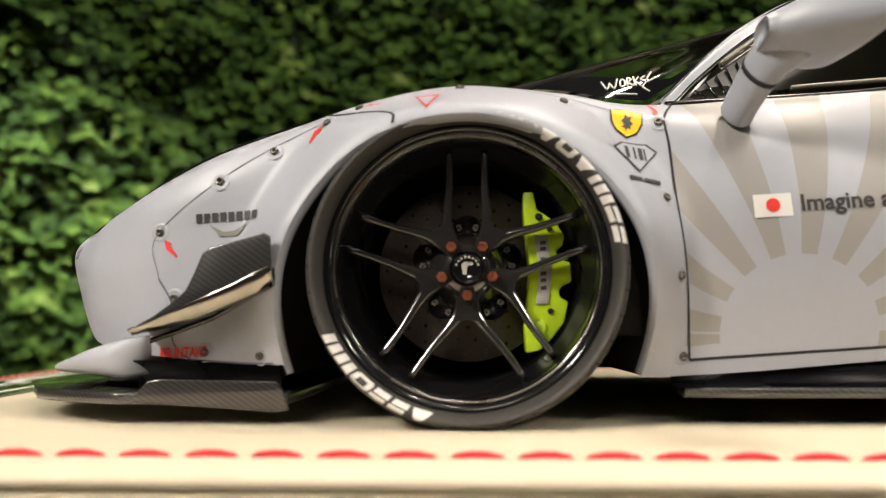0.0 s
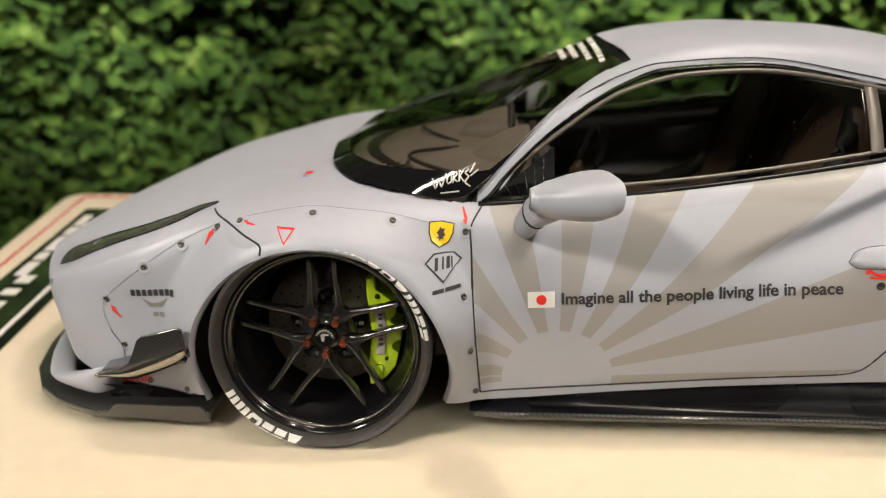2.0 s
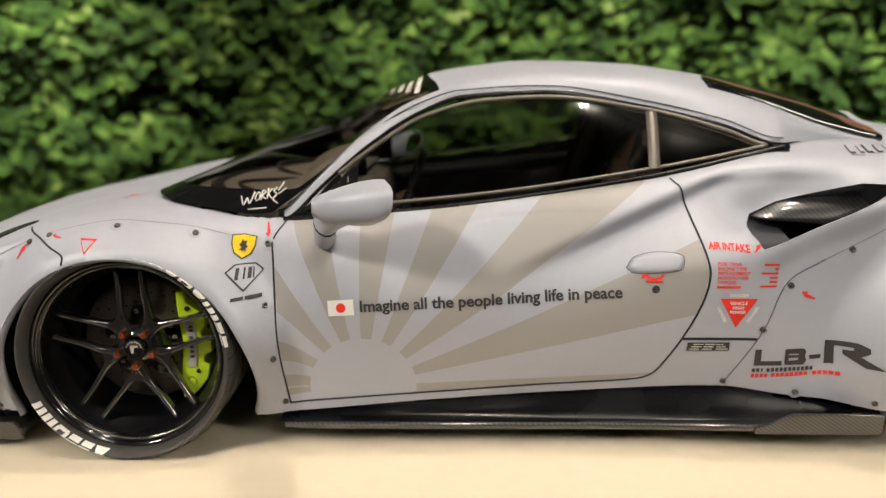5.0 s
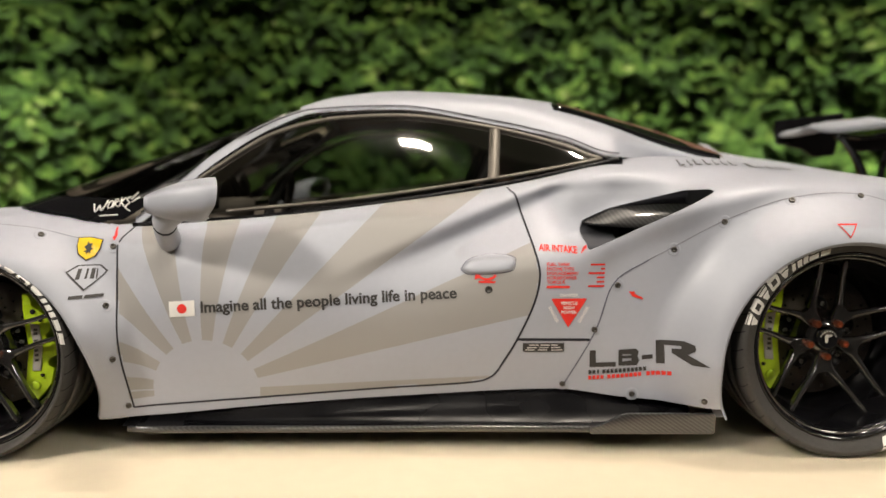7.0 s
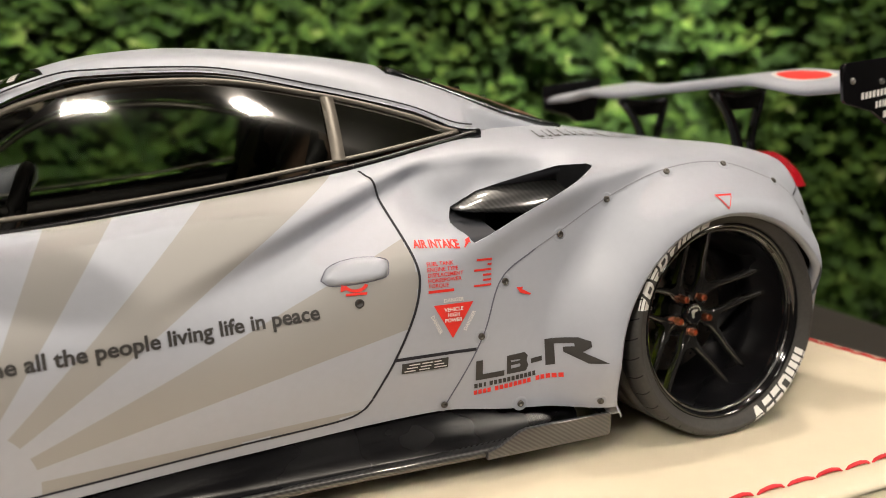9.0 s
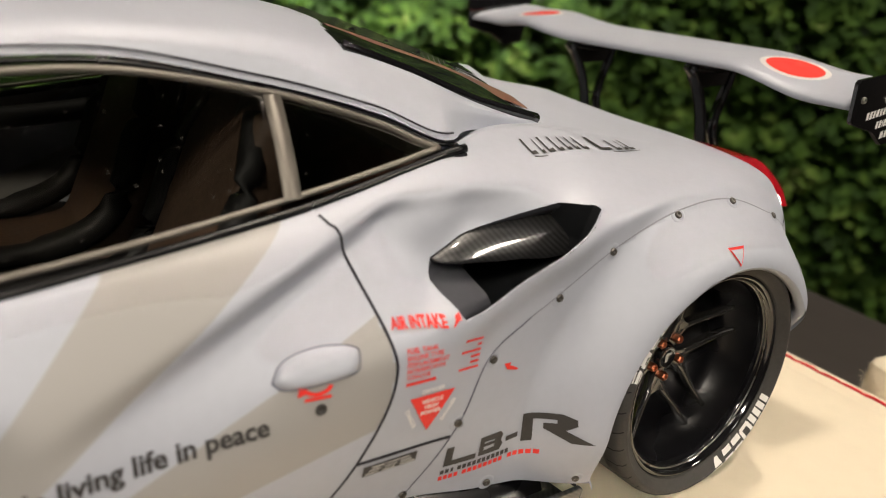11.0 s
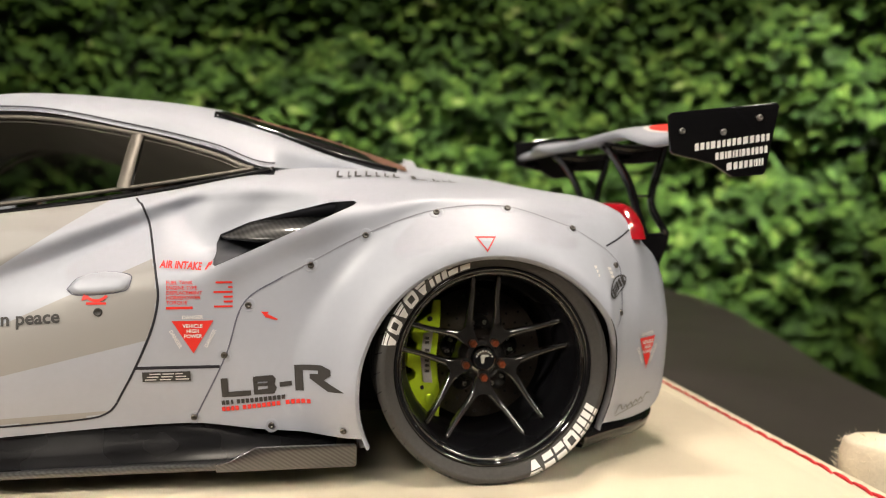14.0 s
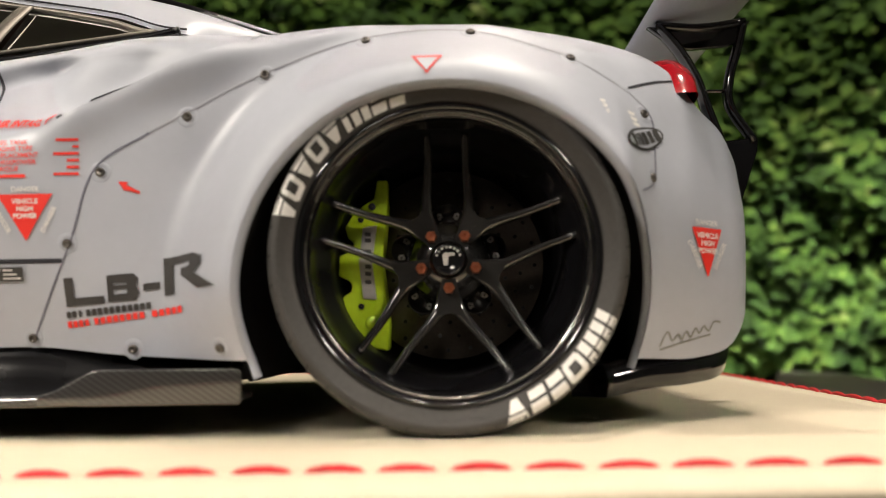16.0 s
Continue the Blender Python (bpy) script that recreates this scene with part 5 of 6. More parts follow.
# ---------------------------------------------------------------- aero parts, lamps, mirrors, wing


def both(name, v, f, mat, car, label="", smooth=True):
    a = mesh_part(name, v, f, mat, car, label, smooth)
    mesh_part(name, flip(v), [q[::-1] for q in f], mat, car, label, smooth)
    return a


def both_bm(name, make, mat, car, label=""):
    bm = make()
    bm2 = bm.copy()
    for q in bm2.verts:
        q.co.y = 2 * YC - q.co.y
    part(name, bm, mat, car, label)
    part(name, bm2, mat, car, label)


def build_aero(car):
    # side skirt: sloping matt panel, carbon lip, upright end fin
    xs = np.linspace(.42, 2.20, 70)
    sill = np.interp(xs, [.41, .45, .9, 1.27, 1.78, 2.0, 2.23], [.095, .102, .136, .158, .180, .160, .150])
    v = []
    for x, z in zip(xs, sill):
        drop = step(1.4, 1.8, x) * .012
        v += [(x, .090, z + .012), (x, .062, z + .002), (x, .050, z - .012), (x, .036 - drop, max(.085, z - .040)), (x, .022 - drop, .082), (x, -.004 - drop, .078)]
    both("skirt_panel", v, grid_faces(70, 6), M_MATT, car, "matt black skirt panel")
    v = []
    for x in np.linspace(.435, 2.24, 60):
        y = -.016 - .044 * step(1.3, 2.2, x) + .015 * (1 - step(.42, .55, x))
        z = .056 + .010 * step(1.2, 2.2, x)
        v += [(x, .06, z + .004), (x, .06, z + .014), (x, y + .018, z + .022), (x, y + .003, z + .0205), (x, y, z + .014), (x, y + .001, z + .003), (x, y + .008, z)]
    both("skirt_lip", v, grid_faces(60, 7, True) + [tuple(range(7)), tuple(range(59 * 7, 60 * 7))[::-1]], M_CARBON, car, "carbon skirt lip")
    both_bm("skirt_fin", lambda: plate([(1.87, .066), (2.247, .064), (2.252, .071), (2.252, .124), (2.245, .131), (1.985, .133), (1.965, .128), (1.905, .096), (1.87, .087)], -.074, -.060, "y", .003, .12), M_CARBON, car, "carbon skirt fin")
    # front splitter: plate round the nose with a fence at each end
    def rim(y, grow=0.0):
        return np.interp(y, [-.03, .04, .12, .25, .45, .7, YC], [-.735, -.885, -.98, -1.06, -1.12, -1.155, -1.17]) - grow
    ys = np.concatenate([np.linspace(-.03, .3, 14), np.linspace(.36, YC, 10)])
    out = [(rim(y), y) for y in ys]
    plan = [(-.375, -.03)] + out + [(x, 2 * YC - y) for x, y in out[::-1][1:]] + [(-.375, 2 * YC + .03)]
    part("front_splitter", plate(plan, .040, .066, "z", .006), M_CARBON, car, "carbon front splitter")
    both_bm("splitter_fence", lambda: plate([(-.735, .050), (-.690, .062), (-.665, .088), (-.64, .093), (-.40, .089), (-.388, .078), (-.372, .030), (-.40, .026), (-.72, .046)], -.038, -.024, "y", .003, .16), M_CARBON, car, "carbon splitter fence")
    # lower bumper lip in body colour, curving round the intakes
    v = []
    path = spline([(-.665, .085, .148), (-.70, .045, .141), (-.742, .030, .135), (-.78, .040, .131), (-.83, .062, .124), (-.88, .10, .115), (-.925, .17, .110), (-.99, .33, .108), (-1.04, .55, .106), (-1.06, YC, .105)], 8)
    n = len(path)
    for i, (x, y, z) in enumerate(path):
        t = i / (n - 1)
        h = np.interp(t, [0, .11, .22, .33, .44, .56, .68, 1], [.030, .042, .043, .036, .026, .016, .011, .010])
        o = np.interp(t, [0, .22, .38, .58, 1], [.016, .024, .032, .040, .045])
        d = Vector((-.5 - t, -1.2 * (1 - t) ** 2, 0)).normalized()
        for a in np.linspace(0, 2 * math.pi, 12, endpoint=False):
            q = math.cos(a) * o
            v.append((x + d.x * q, y + d.y * q, z + math.sin(a) * h))
    both("bumper_lip", v, grid_faces(n, 12, True) + [tuple(range(12)), tuple(range((n - 1) * 12, n * 12))[::-1]], M_PAINT, car, "satin grey bumper lip")
    # dark intake behind the lip
    v = []
    for x, y, z in path:
        v += [(x + .05, y + .06, .06), (x + .09, y + .09, .16), (x + .02, y + .10, .33)]
    both("bumper_intake", v, grid_faces(n, 3), M_WELL, car)
    v = []
    for x in np.linspace(-.72, -.41, 12):
        v += [(x, .0 + .02, .13), (x, .06, .09), (x, .06, .058)]
    both("bumper_underside", v, grid_faces(12, 3), M_MATT, car)
    # canard: upright fin on a small shelf
    inward = lambda x: .075 * step(-.50, -.72, x) ** 1.5  # the front of the fin bends in to the bumper

    def canard():
        bm = plate([(-.705, .193), (-.64, .222), (-.590, .250), (-.564, .270), (-.546, .305), (-.530, .343), (-.515, .355), (-.405, .384), (-.396, .378), (-.392, .318), (-.41, .306), (-.48, .275), (-.55, .245), (-.60, .227), (-.64, .212), (-.69, .190)], -.120, -.110, "y", .003)
        for q in bm.verts:
            q.co.y += inward(q.co.x)
        return bm

    both_bm("canard", canard, M_CARBON, car, "carbon canard fin")
    facet = []
    for x, z, h in ((-.705, .190, .004), (-.66, .204, .014), (-.60, .225, .024), (-.55, .244, .030), (-.48, .274, .034), (-.43, .298, .036), (-.393, .316, .036)):
        y = inward(x)
        facet += [(x, y - .1205, z + .005), (x, y - .1225, z), (x, y - .102, z - h), (x, y - .082, z - h), (x, y - .082, z)]
    both("canard_edge", facet, grid_faces(7, 5, True) + [tuple(range(5)), tuple(range(30, 35))[::-1]], M_POLISH, car, "glossy chamfered canard edge")
    shelf = []
    for x, z in ((-.70, .190), (-.65, .206), (-.58, .231), (-.50, .264), (-.425, .300)):
        p, _ = side(x, z)
        y = inward(x) - .112
        shelf += [(x, y, z), (x, max(y, p.y) + .02, z + .01), (x, max(y, p.y) + .02, z), (x, y, z - .008)]
    both("canard_shelf", shelf, grid_faces(5, 4, True), M_CARBON, car, "carbon canard shelf")
    shelf = []
    for x, z in ((-.68, .176), (-.62, .196), (-.54, .224), (-.43, .270), (-.395, .286)):
        p, _ = side(x, z)
        shelf += [(x, p.y - .035, z), (x, p.y + .02, z + .008), (x, p.y + .02, z - .002), (x, p.y - .035, z - .012)]
    both("canard_shelf", shelf, grid_faces(5, 4, True), M_GLOSS, car)
    # head lamp: smoked strip let into the wing
    lo = spline([(-.935, .432), (-.863, .462), (-.74, .522), (-.626, .570), (-.478, .626), (-.40, .660), (-.345, .682)], 8)
    lamp, bowl, rim_low, rim_high = [], [], [], []
    for i, (x, z) in enumerate(lo):
        t = i / (len(lo) - 1)
        p, nn = side(x, z)
        w = np.interp(t, [0, .05, .14, .35, .8, 1], [.020, .052, .072, .068, .040, .006])
        for s in np.linspace(0, 1, 7):
            q, m, _, _ = TREE.find_nearest(p + Vector((-.25 * w * s, w * s, w * s * .62)))
            m = m if m.z > 0 else -m
            lamp.append(tuple(q + m * (.0030 + .008 * s * (1 - s))))
            if .25 < s < .85:
                bowl.append(tuple(q + m * (.0036 + .008 * s * (1 - s))))
            if s == 0:
                rim_low.append(q + m * .003)
            if s == 1:
                rim_high.append(q + m * .003)
    both("head_lamp", lamp, grid_faces(len(lo), 7), M_LAMPGLASS, car, "smoked head lamp strip")
    inner = bowl[3 * 4:len(bowl) - 4 * 6]
    both("lamp_reflector", inner, grid_faces(len(inner) // 4, 4), M_LAMPIN, car, "grey lamp insert")
    for line in (rim_low, rim_high):
        v, f = tube([tuple(q) for q in line], .0028, 5)
        both("lamp_rim", v, f, M_GLOSS, car)
    p, n = side(-.955, .385, .002)
    ringv = [tuple(p + Vector((.022 * math.cos(a), 0, .018 * math.sin(a))) + n * .002) for a in np.linspace(0, 2 * math.pi, 20, endpoint=False)]
    ringv = [tuple(TREE.find_nearest(Vector(q))[0] + n * .002) for q in ringv]
    v, f = tube(ringv + ringv[:1], .002, 5, caps=False)
    both("washer_cover", v, f, M_PAINT, car)
    # side intake: dark back, walls with shade put into their colour, carbon blade
    rim_pts = []
    for (ax, az), (bx, bz) in zip(INTAKE, INTAKE[1:] + INTAKE[:1]):
        rim_pts += [(ax + (bx - ax) * t, az + (bz - az) * t) for t in np.linspace(0, 1, 10, endpoint=False)]
    v = []
    for depth, shrink, drop in ((-.0005, 1.0, 0), (.004, .992, 0), (.03, .985, .14), (.24, .97, .15)):
        for x, z in rim_pts:
            p, _ = side(x, z)
            low = math.exp(-(((z - .625) * .92 - (x - 1.862) * .39) / .03) ** 2)  # the duct falls away behind the proud panel
            v.append((2.02 + (x - 2.02) * shrink, (p.y + depth) if depth < .2 else .30, .74 + (z - .74) * shrink - drop * low))
    n = len(rim_pts)
    lip = [(1.868, .711), (1.89, .7215), (1.92, .7345), (1.95, .7475), (2.0, .7605), (2.05, .7735), (2.09, .7835), (2.13, .7935), (2.16, .8005), (2.19, .8075), (2.22, .8095), (2.245, .8110)]
    pocket = []
    for x, z in lip:
        p, _ = side(x - .004, z + .006)
        low = np.interp(x, [1.866, 1.9, 1.95, 2.02, 2.06, 2.25], [.700, .710, .724, .736, .742, .758])
        deep = .006 + .055 * step(1.86, 2.0, x)
        for t in np.linspace(0, 1, 12):
            pocket.append((x + .03 * t * t, p.y - .0008 + deep * t ** 1.6, z + (low - z) * (.10 * t + .90 * t ** .8)))
    wall = []
    for z in np.linspace(.706, .560, 12):
        p, _ = side(1.852, max(z, .632))
        for t in np.linspace(0, 1, 8):
            wall.append((1.8595 + .115 * t, p.y + .002 + .050 * t ** .7, z))
    # wall and pocket are shaded body paint, given a dark colour
    both("intake_inner_wall", wall, grid_faces(12, 8), M_POCKET_SHADE, car)
    both("intake_pocket", pocket, grid_faces(len(lip), 12), M_POCKET_SHADE, car)
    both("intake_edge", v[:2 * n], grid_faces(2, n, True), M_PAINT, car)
    both("intake_duct", v[n:], grid_faces(3, n, True), M_DUCT_SHADE, car)
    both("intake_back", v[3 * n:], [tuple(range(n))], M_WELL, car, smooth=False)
    v = []
    st = [(1.870, .112, .706, .7085, .711), (1.878, .104, .700, .708, .719), (1.90, .097, .696, .710, .730), (1.935, .092, .693, .714, .745), (1.98, .090, .689, .719, .757), (2.04, .088, .684, .722, .764), (2.11, .088, .680, .724, .767), (2.18, .090, .67, .728, .768), (2.26, .093, .67, .732, .770), (2.34, .10, .68, .738, .770)]
    for x, y, zb, zc, zt in st:
        v += [(x, y + .006, zb), (x, y, zb + .006), (x, y + .005, (zb + zc) / 2), (x, y + .013, zc), (x, y + .018, zc + .005), (x, y + .042, zt), (x, y + .07, zt - .004), (x, y + .05, zb + .004)]
    both("intake_blade", v, grid_faces(len(st), 8, True) + [tuple(range(8)), tuple(range(72, 80))[::-1]], M_CARBON, car, "carbon intake blade")
    # tail lamp
    rows = []
    for z, y0, xc in ((.695, .110, 3.194), (.735, .135, 3.196), (.760, .160, 3.195), (.785, .190, 3.190), (.802, .212, 3.182), (.811, .232, 3.168), (.814, .262, 3.150)):
        rows.append([(3.03, y0 + .14, z), (3.08, y0 + .06, z), (3.12, y0 + .018, z), (3.15, y0 + .002, z), (xc - .014, y0 + .004, z), (xc, y0 + .028, z), (xc + .010, y0 + .11, z), (xc + .016, .46, z), (xc - .10, .46, z)])
    across = np.array([spline(q, 4) for q in rows])
    both("tail_lamp", across.reshape(-1, 3).tolist(), grid_faces(across.shape[0], across.shape[1]) + [tuple(range(6 * across.shape[1], 7 * across.shape[1]))], M_TAIL, car, "red tail lamp glass")
    # rear valance
    v = []
    path = spline([(2.94, .03, .085), (3.03, .06, .10), (3.12, .10, .105), (3.20, .15, .118), (3.235, .21, .15), (3.25, .32, .17), (3.26, YC, .17)], 6)
    for x, y, z in path:
        v += [(x + .004, y - .004, z + .035), (x + .012, y - .014, z), (x + .006, y - .008, z - .028), (x - .05, y + .08, z - .03), (x - .05, y + .08, z + .03)]
    both("rear_valance", v, grid_faces(len(path), 5, True) + [tuple(range(5))], M_GLOSS, car, "gloss black rear valance")
    both("rear_valance_base", [(2.90, .06, .10), (3.15, .12, .10), (3.2, YC, .12), (2.9, YC, .10)], [(0, 1, 2, 3)], M_WELL, car, smooth=False)
    # door handle and lock
    out = [(1.480, .566), (1.498, .590), (1.53, .603), (1.575, .609), (1.62, .607), (1.640, .600), (1.640, .585), (1.632, .566), (1.60, .558), (1.55, .553), (1.50, .553)]
    cx, cz = 1.562, .581
    v = []
    for sc, lift in ((1.04, -.001), (1.0, .004), (.93, .010), (.75, .013), (.4, .014)):
        for x, z in out:
            p, n = side(cx + (x - cx) * sc, cz + (z - cz) * sc, lift)
            v.append(tuple(p))
    both("door_handle", v, grid_faces(5, 11, True) + [tuple(range(44, 55))], M_PAINT, car)
    # shadow round the handle, drawn as a thin dark strip
    ribbon([tuple(p) for p in spline(out + out[:1], 4)], .0028, .0016, "handle_gap", M_SEAM_AND_SHADE, car, lambda x, z: side(cx + (x - cx) * 1.045, cz + (z - cz) * 1.045))
    p, n = side(1.561, .506)
    v = []
    for r, h in ((.0115, .001), (.0115, .003), (.008, .0035), (.007, .0015)):
        v += [tuple(p + Vector((r * math.cos(a), 0, r * math.sin(a))) + n * h) for a in np.linspace(0, 2 * math.pi, 16, endpoint=False)]
    both("door_lock", v, grid_faces(4, 16, True) + [tuple(range(48, 64))], M_INK, car)
    # mirror: stalk and shell
    foot = spline([(.574, .035, .658), (.577, .005, .676), (.588, -.045, .708), (.606, -.085, .738), (.640, -.115, .770)], 5)
    v, f = tube(foot, np.interp(np.linspace(0, 1, len(foot)), [0, .3, .7, 1], [.034, .034, .037, .045]), 14, 1.25)
    both("mirror_stalk", v, f, M_PAINT, car)
    gap = tube(foot[11:13], np.array([.0355, .0362]) * 1.02, 14, 1.27)
    both("mirror_gap", gap[0], gap[1], M_SEAM, car)
    v = []
    for t in np.concatenate([np.linspace(0, .9, 9), [.94, .975, 1.0]]):  # front to rear sections of the shell
        x = .572 + .186 * t
        full = math.sin(min(1, t * .95 + .16) * math.pi / 2)
        soft = 1 - .06 * step(.9, 1, t)
        ry, rz = .108 * full ** .7 * soft, (.016 + .047 * full) * soft
        cy, cz = -.130 - .01 * t, .800 + .050 * math.sin(t * math.pi / 2) - rz
        for a in np.linspace(0, 2 * math.pi, 24, endpoint=False):
            c, s = math.cos(a), math.sin(a)
            e = .62
            v.append((x + .012 * s * t - .040 * c * t * t, cy + ry * abs(c) ** e * (1 if c > 0 else -1), cz + rz * abs(s) ** e * (1 if s > 0 else -1) * (1 if s > 0 else 1 - .35 * max(0, -c)) - .012 * max(0, c) * full))
    shell = [(x, y, z) for x, y, z in v]
    both("mirror_shell", shell, grid_faces(12, 24, True) + [tuple(range(24))], M_PAINT, car)
    back = shell[11 * 24:]
    c = np.mean(back, 0)
    inner = [tuple(c + (np.array(q) - c) * .93 + np.array([-.004, 0, 0])) for q in back]
    both("mirror_edge", back + inner, grid_faces(2, 24, True), M_PAINT, car)
    both("mirror_glass", inner, [tuple(range(24))], M_MIRROR, car, "dark mirror glass", smooth=False)


def build_wing(car):
    # blade: raised in the middle, dropped at the ends
    skew = lambda y: .015 + .065 * step(1.15, 1.75, y)
    v, ny = [], 61
    ys = np.linspace(.03, 2 * YC - .03, ny)
    prof = [(0, .0), (.03, .014), (.12, .022), (.35, .024), (.65, .022), (.9, .020), (1.0, .022), (1.0, .014), (.85, .004), (.6, -.006), (.3, -.012), (.08, -.010)]
    for y in ys:
        d = min(y, 2 * YC - y)
        lift, pitch = .055 * step(.16, .45, d), .055 - .02 * step(.16, .45, d)
        nose = 3.225 - .03 * step(.16, .45, d)
        for a, b in prof:
            v.append((nose + .30 * a, y, .985 + lift + pitch * a + b + skew(y)))
    wing = mesh_part("rear_wing_blade", v, grid_faces(ny, 12, True) + [tuple(range(12)), tuple(range((ny - 1) * 12, ny * 12))[::-1]], M_PAINT, car, "satin grey rear wing with red discs")
    # red disc with a pale ring, laid on the top
    for yc in (.31, 2 * YC - .31):
        for rad, mat, h in ((.104, M_PALE, .0010), (.086, M_RED, .0022)):
            d = []
            for k, r in enumerate((0.0005, rad * .25, rad * .5, rad * .75, rad)):
                for a in np.linspace(0, 2 * math.pi, 28, endpoint=False):
                    y, q = yc + r * math.cos(a), .56 + r / .30 * math.sin(a)
                    dd = min(y, 2 * YC - y)
                    li, pi = .055 * step(.16, .45, dd), .055 - .02 * step(.16, .45, dd)
                    no = 3.225 - .03 * step(.16, .45, dd)
                    d.append((no + .30 * q, y, .985 + li + pi * q + np.interp(q, [p[0] for p in prof[:7]], [p[1] for p in prof[:7]]) + h + skew(y)))
            mesh_part("wing_disc", d, grid_faces(5, 28, True), mat, wing)
    end = [(3.205, 1.073), (3.216, 1.083), (3.565, 1.124), (3.576, 1.113), (3.53, .905), (3.522, .897), (3.42, .889), (3.35, .930), (3.222, .957), (3.214, .966)]
    for y in (.015, 2 * YC - .015):
        part("wing_end_plate", plate([(a, b + skew(y) - .012) for a, b in end], y - .007, y + .007, "y", .003), M_GLOSS, car, "gloss black wing end plate")
    for x, z in ((3.249, 1.030), (3.385, 1.030), (3.506, 1.077)):
        hv = []
        for r, h in ((.010, .008), (.010, .003), (.0075, .0), (.005, .0), (.004, .004)):
            hv += [(x + r * math.cos(a), h, z + r * math.sin(a)) for a in np.linspace(0, 2 * math.pi, 12, endpoint=False)]
        mesh_part("end_plate_screw", hv, grid_faces(5, 12, True) + [tuple(range(48, 60))], M_STEEL, car)
    # uprights
    for yy in (.60, 1.18):
        bits = [tube(spline(p, 5), r, 8, .6) for p, r in (
            ([(3.235, yy, 1.035), (3.29, yy, .965), (3.335, yy, .88), (3.362, yy, .79), (3.395, yy, .69)], .026),
            ([(3.475, yy, 1.040), (3.455, yy, .965), (3.428, yy, .88), (3.425, yy, .80), (3.485, yy, .70)], .023),
            ([(3.345, yy, .845), (3.425, yy, .845)], .008),
            ([(3.23, yy, 1.035), (3.35, yy, 1.025), (3.478, yy, 1.04)], .024))]
        v, f = join_lists(bits)
        up = mesh_part("wing_upright", v, f, M_GLOSS, car, "black wing upright")
        part("upright_gusset", plate([(3.205, 1.032), (3.35, 1.030), (3.492, 1.042), (3.462, .985), (3.43, .972), (3.33, .965), (3.285, .968)], yy - .010, yy + .010, "y", .003), M_GLOSS, up)
        part("upright_foot", plate([(3.385, .70), (3.495, .71), (3.49, .67), (3.435, .52), (3.30, .50), (3.25, .56)], yy - .012, yy + .012, "y", .004), M_GLOSS, up)
    both("deck_bracket", [(3.2, .45, .6), (3.3, .45, .55), (3.3, .65, .55), (3.2, .65, .6)], [(0, 1, 2, 3)], M_GLOSS, car, smooth=False)


# ---------------------------------------------------------------- prints on the body


def outline_text(body, size, bold=0.0, shear=0.0):
    cu = bpy.data.curves.new("lettering", "FONT")
    cu.body, cu.size, cu.resolution_u, cu.offset, cu.shear = body, size, 3, bold, shear
    cu.align_x, cu.align_y = "CENTER", "CENTER"
    ob = new("lettering", cu)
    me = bpy.data.meshes.new_from_object(ob.evaluated_get(bpy.context.evaluated_depsgraph_get()))
    v, f = [tuple(p.co)[:2] for p in me.vertices], [tuple(p.vertices) for p in me.polygons]
    bpy.data.objects.remove(ob)
    bpy.data.curves.remove(cu)
    bpy.data.meshes.remove(me)
    return v, f


def lay(name, v2, f, x, z, turn, mat, car, lift=.0022, label="", width=None):
    """Lays a flat figure (in metres about its middle) on the near flank."""
    c, s = math.cos(math.radians(turn)), math.sin(math.radians(turn))
    k = 1.0
    if width:
        k = width / (max(p[0] for p in v2) - min(p[0] for p in v2))
    v = [tuple(side(x + k * p[0] * c - p[1] * s, z + k * p[0] * s + p[1] * c, lift)[0]) for p in v2]
    return mesh_part(name, v, f, mat, car, label, smooth=False)


def words(body, size, x, z, turn, mat, car, width=None, bold=0.0, shear=0.0):
    v, f = outline_text(body, size, bold, shear)
    return lay("lettering", v, f, x, z, turn, mat, car, width=width, label='lettering "' + body.replace("\n", " ") + '"')


def shape(pts, x, z, turn, mat, car, name="print_shape", lift=.0022, label=""):
    bm = bmesh.new()
    bm.faces.new([bm.verts.new((a, b, 0)) for a, b in pts])
    bmesh.ops.triangulate(bm, faces=bm.faces)
    for _ in range(4):
        long = [e for e in bm.edges if e.calc_length() > .014]
        if not long:
            break
        bmesh.ops.subdivide_edges(bm, edges=long, cuts=1)
        bmesh.ops.triangulate(bm, faces=bm.faces)
    bm.verts.index_update()
    v, f = [tuple(q.co)[:2] for q in bm.verts], [tuple(q.index for q in g.verts) for g in bm.faces]
    bm.free()
    return lay(name, v, f, x, z, turn, mat, car, lift, label)


def bar_row(spec, h, x, z, turn, mat, car, name="print_bar", skew=0.0, lift=.0022):
    """A row of plain bars: (start, width) pairs."""
    for a, w in spec:
        lay(name, [(a, -h / 2), (a + w, -h / 2), (a + w + skew, h / 2), (a + skew, h / 2)], [(0, 1, 2, 3)], x, z, turn, mat, car, lift)


def arrow(x, z, turn, size, car, thin=1.0):
    shape([(-.5 * size, -.055 * size * thin), (.12 * size, -.05 * size * thin), (.12 * size, -.22 * size * thin), (.5 * size, 0), (.12 * size, .22 * size * thin), (.12 * size, .05 * size * thin), (-.5 * size, .055 * size * thin)], x, z, turn, M_RED, car, "red_arrow")


